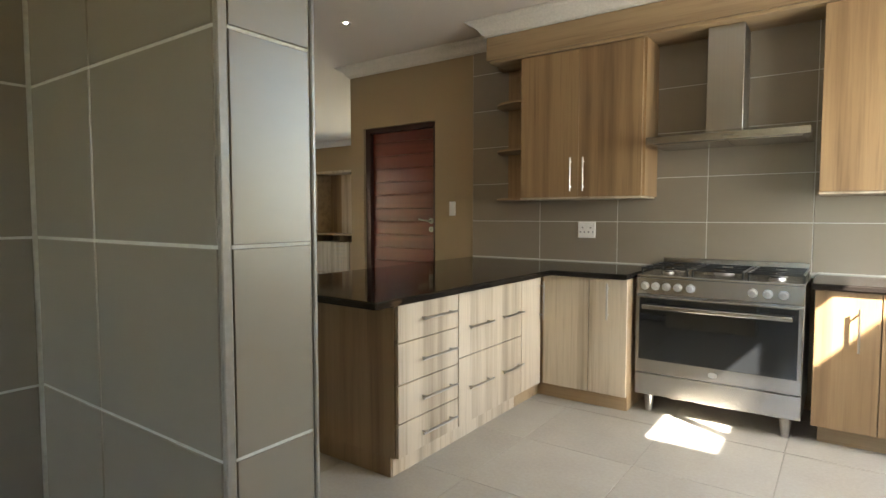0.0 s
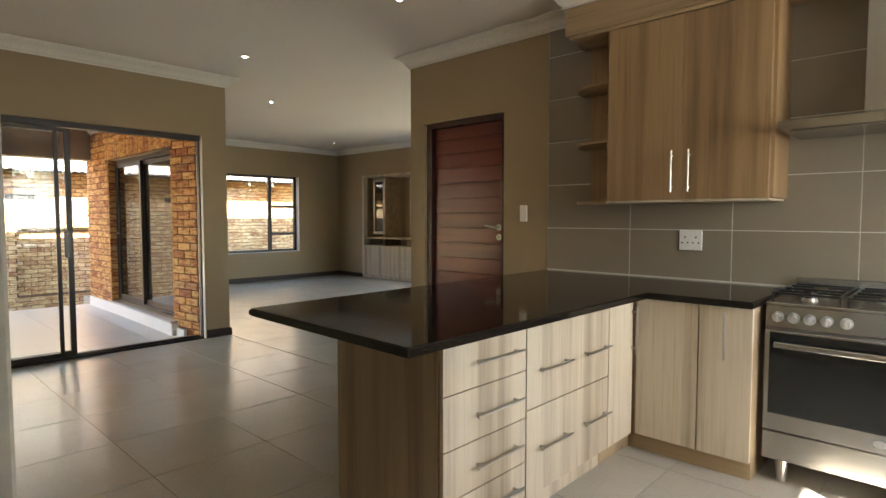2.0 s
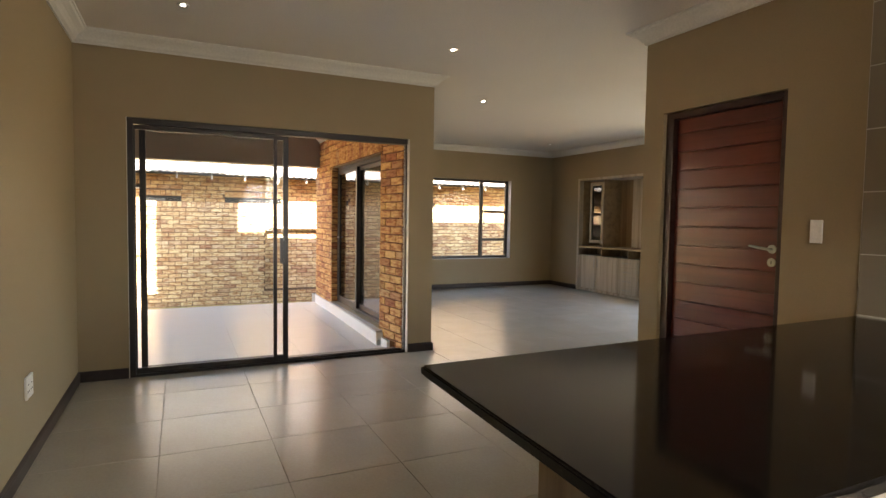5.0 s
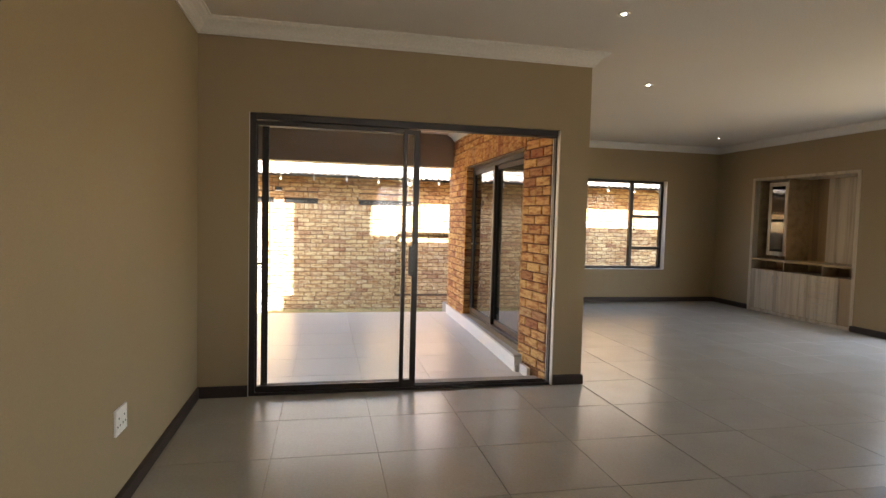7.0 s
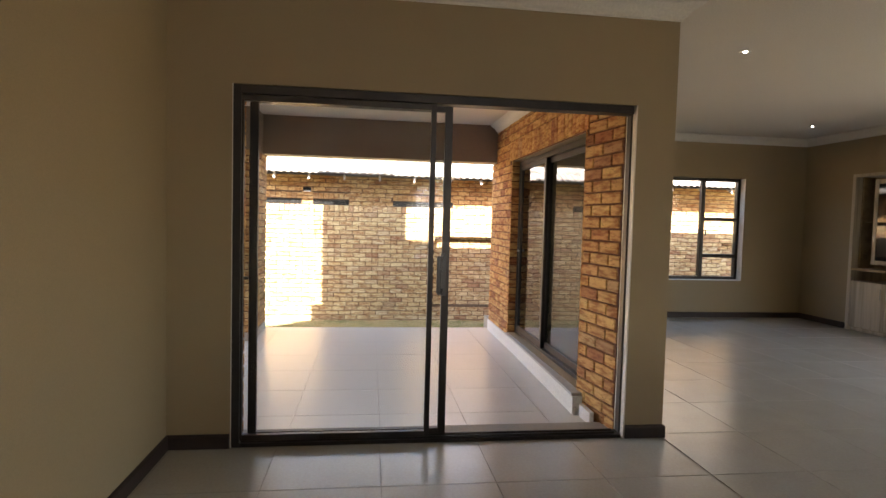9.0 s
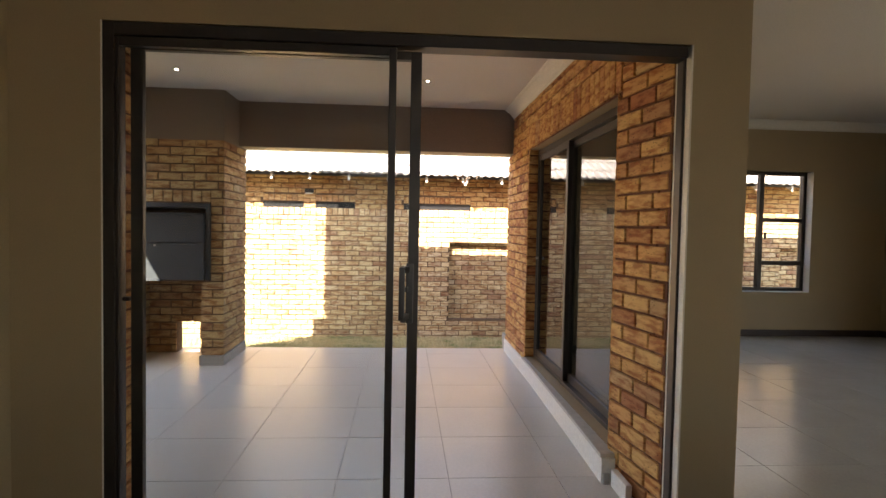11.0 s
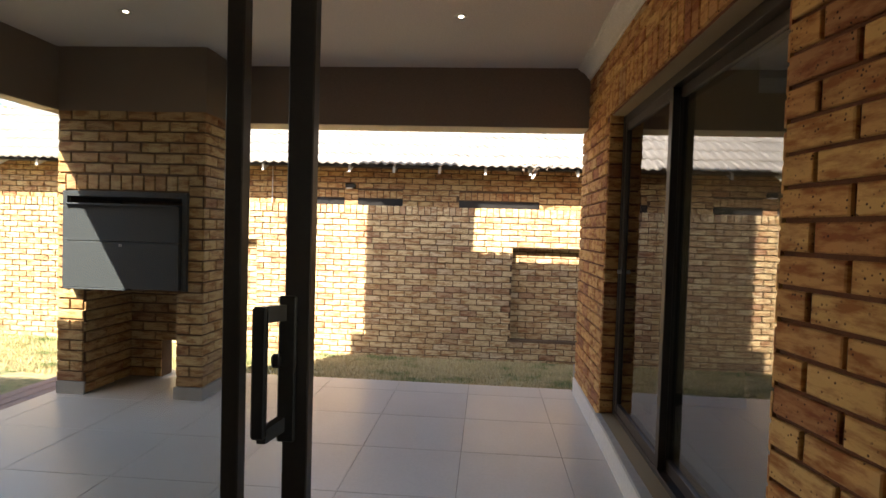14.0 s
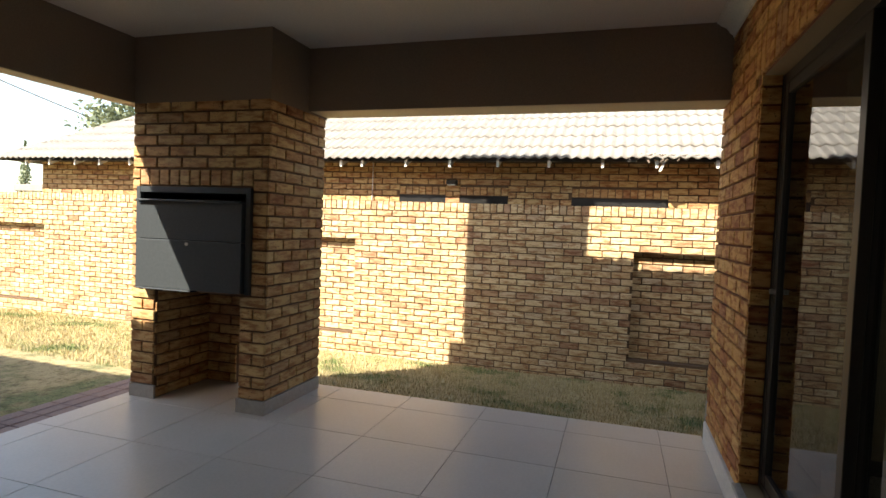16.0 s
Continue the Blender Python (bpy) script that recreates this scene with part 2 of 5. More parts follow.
def glass(name, tint=(0.95, 0.965, 0.96), rough=0.0, base=0.012):
    m, n, l, b = base_mat(name, rough)
    n.remove(b)
    g = n.new("ShaderNodeBsdfGlossy")
    g.inputs["Roughness"].default_value = 0.01
    t = n.new("ShaderNodeBsdfTransparent")
    t.inputs["Color"].default_value = (*tint, 1)
    lw = n.new("ShaderNodeLayerWeight")
    lw.inputs["Blend"].default_value = 0.5
    pw = n.new("ShaderNodeMath")
    pw.operation = "POWER"
    pw.inputs[1].default_value = 4.0
    l.new(lw.outputs["Facing"], pw.inputs[0])
    fr = n.new("ShaderNodeMapRange")
    fr.inputs["To Min"].default_value, fr.inputs["To Max"].default_value = base, 0.9
    l.new(pw.outputs[0], fr.inputs["Value"])
    s = n.new("ShaderNodeMixShader")
    l.new(fr.outputs[0], s.inputs[0])
    l.new(t.outputs[0], s.inputs[1])
    l.new(g.outputs[0], s.inputs[2])
    l.new(s.outputs[0], n["Material Output"].inputs["Surface"])
    return m


M["glass"] = glass("window glass")
M["glass_grey"] = glass("grey patio glass", (0.6, 0.62, 0.61), base=0.19)


def dark_glass():
    m, n, l, b = base_mat("dark oven glass", 0.04)
    b.inputs["Base Color"].default_value = (0.012, 0.013, 0.014, 1)
    b.inputs["Specular IOR Level"].default_value = 0.8
    return m


M["oven_glass"] = dark_glass()


def emit(name, color, strength):
    m, n, l, b = base_mat(name)
    b.inputs["Base Color"].default_value = (*color, 1)
    b.inputs["Emission Color"].default_value = (*color, 1)
    b.inputs["Emission Strength"].default_value = strength
    return m


M["lamp"] = emit("lit lamp glass", (1.0, 0.95, 0.86), 8.0)


def lawn():
    m, n, l, b = base_mat("winter lawn", 0.95)
    v = coords(n, l)
    f, g, h = noise_node(n, l, v, 1.3, 4, 0.65), noise_node(n, l, v, 55, 4, 0.7), noise_node(n, l, v, 14, 4, 0.7)
    c = ramp(n, l, f, [(0.35, (0.09, 0.15, 0.045)), (0.41, (0.22, 0.21, 0.09)), (0.48, (0.44, 0.36, 0.19)), (0.7, (0.52, 0.43, 0.24))])
    c2 = ramp(n, l, g, [(0.35, (0.10, 0.085, 0.04)), (0.65, (0.50, 0.42, 0.23))])
    c3 = ramp(n, l, h, [(0.36, (0.45, 0.42, 0.36)), (0.52, (1, 1, 1))])
    l.new(mix(n, l, 0.8, mix(n, l, 0.35, c, c2), c3, "MULTIPLY"), b.inputs["Base Color"])
    bump(n, l, b, g, 0.9, 0.02)
    return m


M["lawn"] = lawn()


def leaves(name, a, b2):
    m, n, l, b = base_mat(name, 0.7)
    r = n.new("ShaderNodeNewGeometry").outputs["Random Per Island"]
    l.new(ramp(n, l, r, [(0.0, a), (1.0, b2)]), b.inputs["Base Color"])
    return m


M["leaf"] = leaves("grey green leaves", (0.13, 0.16, 0.09), (0.27, 0.30, 0.19))
def blades():
    """Dry and green blades, mixed in patches."""
    m, n, l, b = base_mat("grass blades", 0.7)
    k = n.new("ShaderNodeNewGeometry").outputs["Random Per Island"]
    f = noise_node(n, l, coords(n, l), 1.3, 4, 0.65)
    dry = ramp(n, l, k, [(0.0, (0.34, 0.27, 0.12)), (1.0, (0.62, 0.52, 0.28))])
    green = ramp(n, l, k, [(0.0, (0.06, 0.14, 0.035)), (0.75, (0.17, 0.23, 0.07)), (1.0, (0.55, 0.47, 0.24))])
    w = ramp(n, l, f, [(0.38, (0, 0, 0)), (0.49, (1, 1, 1))])
    bw = n.new("ShaderNodeRGBToBW")
    l.new(w, bw.inputs[0])
    l.new(mix(n, l, bw.outputs[0], green, dry), b.inputs["Base Color"])
    return m


M["blade"] = blades()


# ---- building helpers ----
def origin(ob):
    v = Vector((0, 0, 0))
    while ob is not None:
        v = v + ob.location
        ob = ob.parent
    return v


def thing(name, loc, label, category, group="", kind=""):
    ob = new(name)
    ob.empty_display_size = 0.1
    ob.location = loc
    return tagged(ob, label, category, group, kind)


def obj(name, bm, material, parent=None, label="", kind="", smooth=False):
    """Links a bmesh given in world metres as one mesh object."""
    if parent is not None:
        bmesh.ops.translate(bm, verts=bm.verts, vec=-origin(parent))
    me = bpy.data.meshes.new(name)
    bm.to_mesh(me)
    bm.free()
    me.materials.append(M[material])
    if smooth:
        for p in me.polygons:
            p.use_smooth = True
    ob = new(name, me)
    ob.parent = parent
    if label:
        ob["label"] = label
    if kind:
        ob["kind"] = kind
    return ob


def part(name, bm, material, parent, label="", smooth=False):
    return obj(name, bm, material, parent, label, "", smooth)


def add_box(bm, x0, y0, z0, x1, y1, z1, bevel=0.0):
    x0, x1 = min(x0, x1), max(x0, x1)
    y0, y1 = min(y0, y1), max(y0, y1)
    z0, z1 = min(z0, z1), max(z0, z1)
    v = [bm.verts.new((x, y, z)) for x in (x0, x1) for y in (y0, y1) for z in (z0, z1)]
    fs = [bm.faces.new([v[i] for i in q]) for q in ((0, 1, 3, 2), (4, 6, 7, 5), (0, 4, 5, 1), (2, 3, 7, 6), (0, 2, 6, 4), (1, 5, 7, 3))]
    if bevel:
        es = list({e for f in fs for e in f.edges})
        bmesh.ops.bevel(bm, geom=es, offset=bevel, segments=1, affect="EDGES")
    return bm


def box(*a, bevel=0.0):
    return add_box(bmesh.new(), *a, bevel=bevel)


def boxes(*rows, bevel=0.0):
    bm = bmesh.new()
    for r in rows:
        add_box(bm, *r, bevel=bevel)
    return bm


def add_cyl(bm, a, b, r, seg=16, r2=None):
    a, b = Vector(a), Vector(b)
    d = b - a
    q = d.to_track_quat("Z", "Y").to_matrix().to_4x4()
    bmesh.ops.create_cone(bm, cap_ends=True, segments=seg, radius1=r, radius2=r if r2 is None else r2, depth=d.length,
                          matrix=Matrix.Translation((a + b) / 2) @ q)
    return bm


def cyl(a, b, r, seg=16, r2=None):
    return add_cyl(bmesh.new(), a, b, r, seg, r2)


def sweep(profile, pts, closed=False):
    """Sweeps a profile of (way into the room, z) along a plan line whose room is on its left."""
    n = len(pts)
    P = [Vector(p) for p in pts]
    bm, rings = bmesh.new(), []
    for i, p in enumerate(P):
        a = P[i - 1] if (i or closed) else None
        c = P[(i + 1) % n] if (i < n - 1 or closed) else None
        d1 = (p - a).normalized() if a is not None else None
        d2 = (c - p).normalized() if c is not None else None
        d1 = d1 or d2
        d2 = d2 or d1
        n1, n2 = Vector((-d1.y, d1.x)), Vector((-d2.y, d2.x))
        m = (n1 + n2) / (1 + n1.dot(n2))
        rings.append([bm.verts.new((p.x + m.x * w, p.y + m.y * w, z)) for w, z in profile])
    k = len(profile)
    for i in range(n if closed else n - 1):
        r, s = rings[i], rings[(i + 1) % n]
        for j in range(k):
            bm.faces.new((r[j], r[(j + 1) % k], s[(j + 1) % k], s[j]))
    if not closed:
        bm.faces.new(rings[0])
        bm.faces.new(rings[-1][::-1])
    bmesh.ops.recalc_face_normals(bm, faces=bm.faces)
    return bm


def wall_mesh(axis, a0, a1, u0, u1, z0, z1, openings=()):
    """A slab between a0 and a1 across, from u0 to u1 along, with openings (u0, u1, z0, z1)."""
    us = sorted({u0, u1, *[o[0] for o in openings], *[o[1] for o in openings]})
    bm = bmesh.new()
    for p, q in zip(us, us[1:]):
        spans, z = [], z0
        for o in sorted((o for o in openings if o[0] <= p + 1e-6 and o[1] >= q - 1e-6), key=lambda o: o[2]):
            if o[2] > z:
                spans.append((z, o[2]))
            z = o[3]
        if z < z1:
            spans.append((z, z1))
        for b, c in spans:
            if axis == "x":
                add_box(bm, a0, p, b, a1, q, c)
            else:
                add_box(bm, p, a0, b, q, a1, c)
    bmesh.ops.remove_doubles(bm, verts=bm.verts, dist=1e-5)
    return bm


def wall(name, axis, a0, a1, u0, u1, z0, z1, openings=(), material="paint"):
    return obj(name, wall_mesh(axis, a0, a1, u0, u1, z0, z1, openings), material, kind="structure")


# ---- bricks ----
BR_L, BR_H, BR_D = 0.222, 0.073, 0.014


def plate(name, lx, lz, d, c, material):
    """A piece lx wide, lz high and d deep, centred, its face towards -y, with chamfered rim."""
    x, z = lx / 2, lz / 2
    vs = [(-x, 0, -z), (x, 0, -z), (x, 0, z), (-x, 0, z), (-x, -d + c, -z), (x, -d + c, -z), (x, -d + c, z), (-x, -d + c, z),
          (-x + c, -d, -z + c), (x - c, -d, -z + c), (x - c, -d, z - c), (-x + c, -d, z - c)]
    fs = [(8, 9, 10, 11)] + [(i, (i + 1) % 4, 4 + (i + 1) % 4, 4 + i) for i in range(4)] + [(4 + i, 4 + (i + 1) % 4, 8 + (i + 1) % 4, 8 + i) for i in range(4)]
    me = bpy.data.meshes.new(name)
    me.from_pydata(vs, [], fs)
    me.materials.append(M[material])
    return me


BRICK = plate("brick", BR_L, BR_H, BR_D, 0.004, "brick")
SOLDIER = plate("soldier_brick", BR_H, BR_L, BR_D, 0.004, "brick")
GBRICK = plate("garden_brick", BR_L, BR_H, BR_D, 0.004, "gbrick")
GSOLDIER = plate("garden_soldier_brick", BR_H, BR_L, BR_D, 0.004, "gbrick")
PBRICK = plate("pillar_brick", BR_L, BR_H, BR_D, 0.004, "pbrick")
PSOLDIER = plate("pillar_soldier_brick", BR_H, BR_L, BR_D, 0.004, "pbrick")
KINDS = {"face": (BRICK, SOLDIER, "brick_i"), "garden": (GBRICK, GSOLDIER, "gbrick_i"), "pillar": (PBRICK, PSOLDIER, "pbrick_i")}
TURN_OF = {"-y": 0.0, "+x": math.pi / 2, "-x": -math.pi / 2, "+y": math.pi}


def course_rows(u0, u1, z0, z1, holes, pitch, length, solids):
    """Bricks (u, z, scale, upright) of a running bond that keep clear of the holes."""
    out = []
    k = int(round((z1 - z0) / pitch))
    step = length + 0.013
    h = pitch - 0.0125
    for i in range(k):
        zc = z0 + pitch * (i + 0.5)
        bands = [s for s in solids if s[2] - 0.02 < zc < s[3] + 0.02]
        segs = [(u0, u1)]
        for a, b, c, d in list(holes) + bands:
            if c - 0.01 < zc < d + 0.01:
                nxt = []
                for p, q in segs:
                    if b <= p or a >= q:
                        nxt.append((p, q))
                        continue
                    if a > p:
                        nxt.append((p, a))
                    if b < q:
                        nxt.append((b, q))
                segs = nxt
        for p, q in segs:
            if q - p < 0.04:
                continue
            u = p - (step * 0.5 if i % 2 else 0.0)
            while u < q - 0.02:
                a, b = max(u, p), min(u + length, q)
                if b - a > 0.03:
                    out.append(((a + b) / 2, zc, (b - a) / BR_L, False, h / BR_H))
                u += step
    for a, b, c, d in solids:
        w = 0.073
        cnt = max(1, int((b - a) / (w + 0.010)))
        st = (b - a) / cnt
        for j in range(cnt):
            out.append((a + st * (j + 0.5), (c + d) / 2, (st - 0.010) / BR_H, True, (d - c - 0.01) / BR_L))
    return out


LATER = []


def bricks(parent, face, plane, u0, u1, z0, z1, holes=(), solids=(), pitch=0.085, length=BR_L, near=None, limit=300, seed=1, joined_name="bricks", sort="face"):
    """Lays bricks on a plane: near (u0, u1) as parts, the others as one joined mesh."""
    LATER.append((parent, face, plane, u0, u1, z0, z1, holes, solids, pitch, length, near, limit, seed, joined_name, sort))


def lay(parent, face, plane, u0, u1, z0, z1, holes, solids, pitch, length, near, limit, seed, joined_name, sort):
    rnd = random.Random(seed)
    turn = TURN_OF[face]
    o = origin(parent)
    rot = Matrix.Rotation(turn, 4, "Z")
    verts, faces, made = [], [], 0
    rows = course_rows(u0, u1, z0, z1, holes, pitch, length, solids)
    if near is not None:
        mid = (near[0] + near[1]) / 2
        rows.sort(key=lambda r: abs(r[0] - mid))
    for u, z, sc, upright, zs in rows:
        rot = Matrix.Rotation(turn, 4, "Z")
        pos = Vector((plane, u, z)) if face in ("+x", "-x") else Vector((u, plane, z))
        tilt = rnd.uniform(-0.006, 0.006)
        proud = rnd.uniform(-0.0015, 0.002)
        if face == "-y" and joined_name == "bricks" and u > -7.22 and plane > 3.0:
            pos.y += askew(u)
            rot = Matrix.Rotation(math.atan(0.15), 4, "Z")
        m = Matrix.Translation(pos) @ rot @ Matrix.Translation((0, -proud, 0)) @ Matrix.Rotation(tilt, 4, "Y") @ Matrix.Diagonal((sc, 1, zs, 1))
        me = KINDS[sort][1 if upright else 0]
        inside = near is None or near[0] <= u <= near[1]
        if inside and made < limit:
            b = new("brick", me)
            b.parent = parent
            b.matrix_local = Matrix.Translation(-o) @ m
            made += 1
        else:
            k = len(verts)
            verts += [tuple(m @ v.co - o) for v in me.vertices]
            faces += [tuple(k + i for i in p.vertices) for p in me.polygons]
    if verts:
        me = bpy.data.meshes.new(joined_name)
        me.from_pydata(verts, [], faces)
        me.materials.append(M[KINDS[sort][2]])
        j = new(joined_name, me)
        j.parent = parent
        j["kind"] = "stuff"


def floor_tiles(parent, x0, x1, y0, y1, z, gx, gy, pitch, material, clip=()):
    """Square tiles on a grid through (gx, gy), cut at the edges; clip: rectangles in which tiles lie."""
    g = 0.0035
    meshes = {}
    o = origin(parent)
    rects = clip or ((x0, x1, y0, y1),)
    for rx0, rx1, ry0, ry1 in rects:
        i0, i1 = math.floor((rx0 - gx) / pitch), math.ceil((rx1 - gx) / pitch)
        j0, j1 = math.floor((ry0 - gy) / pitch), math.ceil((ry1 - gy) / pitch)
        for i in range(i0, i1):
            for j in range(j0, j1):
                a, b = max(gx + i * pitch, rx0), min(gx + (i + 1) * pitch, rx1)
                c, d = max(gy + j * pitch, ry0), min(gy + (j + 1) * pitch, ry1)
                if b - a < 0.02 or d - c < 0.02:
                    continue
                key = (round(b - a, 3), round(d - c, 3))
                if key not in meshes:
                    hx, hy, cth = key[0] / 2 - g / 2, key[1] / 2 - g / 2, 0.0012
                    vs = [(sx * hx, sy * hy, -0.009) for sx, sy in ((-1, -1), (1, -1), (1, 1), (-1, 1))]
                    vs += [(sx * hx, sy * hy, -cth) for sx, sy in ((-1, -1), (1, -1), (1, 1), (-1, 1))]
                    vs += [(sx * (hx - cth), sy * (hy - cth), 0) for sx, sy in ((-1, -1), (1, -1), (1, 1), (-1, 1))]
                    fs = [(8, 9, 10, 11)] + [(q, (q + 1) % 4, 4 + (q + 1) % 4, 4 + q) for q in range(4)] + [(4 + q, 4 + (q + 1) % 4, 8 + (q + 1) % 4, 8 + q) for q in range(4)]
                    me = bpy.data.meshes.new("tile")
                    me.from_pydata(vs, [], fs)
                    me.materials.append(M[material])
                    meshes[key] = me
                t = new("tile", meshes[key])
                t.parent = parent
                t.location = Vector(((a + b) / 2, (c + d) / 2, z)) - o


def wall_tiles(parent, face, plane, us, zs, material="wall_tile", skip=()):
    """Tiles between the joint lines us and zs on a wall plane."""
    meshes = {}
    o = origin(parent)
    for a, b in zip(us, us[1:]):
        for c, d in zip(zs, zs[1:]):
            uc, zc = (a + b) / 2, (c + d) / 2
            if any(s[0] < uc < s[1] and s[2] < zc < s[3] for s in skip):
                continue
            key = (round(b - a, 3), round(d - c, 3))
            if key not in meshes:
                meshes[key] = plate("tile", key[0] - 0.0055, key[1] - 0.0055, 0.0028, 0.0012, material)
            t = new("tile", meshes[key])
            t.parent = parent
            pos = Vector((plane, uc, zc)) if face in ("+x", "-x") else Vector((uc, plane, zc))
            t.location = pos - o
            t.rotation_euler = (0, 0, TURN_OF[face])


# ---- plan ----
CEIL, PCEIL, PFLOOR = 2.755, 2.568, -0.03
NORTH, WEST_D, SOUTH_D = 4.655, -6.60, 0.76
LIV_N, LIV_W, LIV_E, LIV_S = 8.58, -11.145, -4.62, 3.811
PATIO_N, EAST = 3.467, 0.70

# floors
slab = obj("floor", boxes((-11.3, 3.6, -0.25, 0.9, 8.8, -0.003), (-6.9, -1.8, -0.25, 0.9, 3.6, -0.003)), "grout", kind="structure")
patio_base = obj("patio_floor", box(-10.48, -0.57, -0.40, -6.9, 3.6, PFLOOR - 0.004), "grout", kind="structure")

# ground outdoors: one sheet that falls away from the slab and runs to the horizon
def ground():
    bm = bmesh.new()
    xs = [-400, -120, -40, -20, -13.12, -12.4, -11.6, -10.9, -10.3, -9.0, -7.0, -5.0, 0.0, 5.0, 40, 400]
    ys = [-400, -120, -40, -14, -8, -5, -3, -2, -1.2, -0.5, 0.5, 1.5, 2.5, 3.5, 5, 7, 9, 14, 40, 400]
    grid = []
    for x in xs:
        row = []
        for y in ys:
            t = max(0.0, min(1.0, (-10.3 - x) / 2.8))
            z = -0.13 - 0.30 * t
            if x > -11 and -1 < y < 12:
                z = min(z, -0.13)
            if y < -1.0:
                z += 0.10 * min(1.0, (-1.0 - y) / 5.0)
            if x > -7.5 and x < 2 and -2.2 < y < 9.5:
                z = -0.3
            row.append(bm.verts.new((x, y, z)))
        grid.append(row)
    for i in range(len(xs) - 1):
        for j in range(len(ys) - 1):
            bm.faces.new((grid[i][j], grid[i + 1][j], grid[i + 1][j + 1], grid[i][j + 1]))
    return obj("ground", bm, "lawn", kind="structure", smooth=True)


ground()

# interior walls
wall_north = wall("wall_north", "y", NORTH, NORTH + 0.24, LIV_E, EAST + 0.25, 0, CEIL, [(-4.44, -3.53, 0, 2.12)])
wall("wall_living_east", "x", LIV_E, LIV_E + 0.24, NORTH + 0.24, LIV_N, 0, CEIL)
wall("wall_living_north", "y", LIV_N, LIV_N + 0.55, LIV_W - 0.25, -8.0, 0, CEIL, [(-10.25, -8.40, 0, 2.165)])
# the opening here is unseen and added to let daylight in
wall("wall_living_north_east", "y", LIV_N, LIV_N + 0.25, -8.0, LIV_E + 0.24, 0, CEIL, [(-7.8, -5.0, 0, 2.10)])
obj("wall_niche_back", box(-10.25, LIV_N + 0.50, 0, -8.40, LIV_N + 0.549, 2.165), "paint", kind="structure")
wall("wall_living_west", "x", LIV_W - 0.25, LIV_W, 4.70, LIV_N, 0, CEIL, [(5.45, 7.57, 0.575, 2.13)])
wall("wall_living_step", "y", 4.45, 4.70, LIV_W - 0.25, -10.10, 0, CEIL)
wall("wall_living_step_side", "x", -10.368, -10.10, LIV_S, 4.45, 0, CEIL)
wall_patio_north = wall("wall_patio_north", "y", PATIO_N + 0.012, LIV_S, -10.368, WEST_D - 0.25, -0.4, CEIL, [(-9.386, -7.220, 0.13, 2.05)])
# the pier between the two doors stands slightly askew
def askew(x):
    return 0.15 * max(0.0, x + 7.22)


for v in wall_patio_north.data.vertices:
    x, y = v.co.x + wall_patio_north.location.x, v.co.y + wall_patio_north.location.y
    if x > -7.2 and y < 3.6:
        v.co.y += askew(x)
wall_patio_north.data.materials.append(M["mortar"])
for p in wall_patio_north.data.polygons:
    c = p.center + wall_patio_north.location
    if c.y < 3.7 and (p.normal.y < -0.5 or abs(p.normal.x) > 0.5):
        p.material_index = 1
wall("wall_dining_west", "x", WEST_D - 0.25, WEST_D, 0.50, LIV_S, 0, CEIL, [(1.115, 3.553, 0, 2.12)])
wall("wall_dining_south", "y", 0.51, SOUTH_D, WEST_D, -2.0, 0, CEIL)
wall("wall_stub", "y", 0.900, 1.059, -2.0, -1.128, 0, CEIL)
wall("wall_scullery_west", "x", -2.0, -1.786, -1.6, 0.892, 0, CEIL)
wall("wall_kitchen_east", "x", EAST, EAST + 0.25, -1.6, NORTH, 0, CEIL, [(1.20, 3.125, 0.95, 2.32), (3.165, 4.10, 0.95, 2.27)])
# this opening is unseen and added to brighten the scullery
wall("wall_scullery_south", "y", -1.85, -1.6, -2.0, EAST + 0.25, 0, CEIL, [(-0.95, -0.05, 1.1, 1.90)])
# ceilings
obj("ceiling", boxes((-11.395, 3.80, CEIL, 0.95, 9.13, CEIL + 0.15), (WEST_D - 0.25, -1.85, CEIL, 0.95, 3.80, CEIL + 0.15)), "ceiling", kind="structure")
obj("patio_ceiling", box(-10.13, -0.51, PCEIL, WEST_D - 0.25, PATIO_N + 0.012, PCEIL + 0.035), "ceiling", kind="structure")

ROOM = [(EAST, -1.6), (EAST, NORTH), (LIV_E, NORTH), (LIV_E, LIV_N), (LIV_W, LIV_N), (LIV_W, 4.70), (-10.10, 4.70), (-10.10, LIV_S),
        (WEST_D, LIV_S), (WEST_D, SOUTH_D), (-2.0, SOUTH_D)]
COVE = [(0.0, -0.105), (0.012, -0.105), (0.012, -0.092), (0.030, -0.080), (0.040, -0.062), (0.055, -0.045), (0.075, -0.034), (0.092, -0.026),
        (0.100, -0.014), (0.112, -0.012), (0.112, 0.0), (0.0, 0.0)]
cove = lambda z, s=1.0: [(w * s, z + h * s - 0.001) for w, h in COVE]
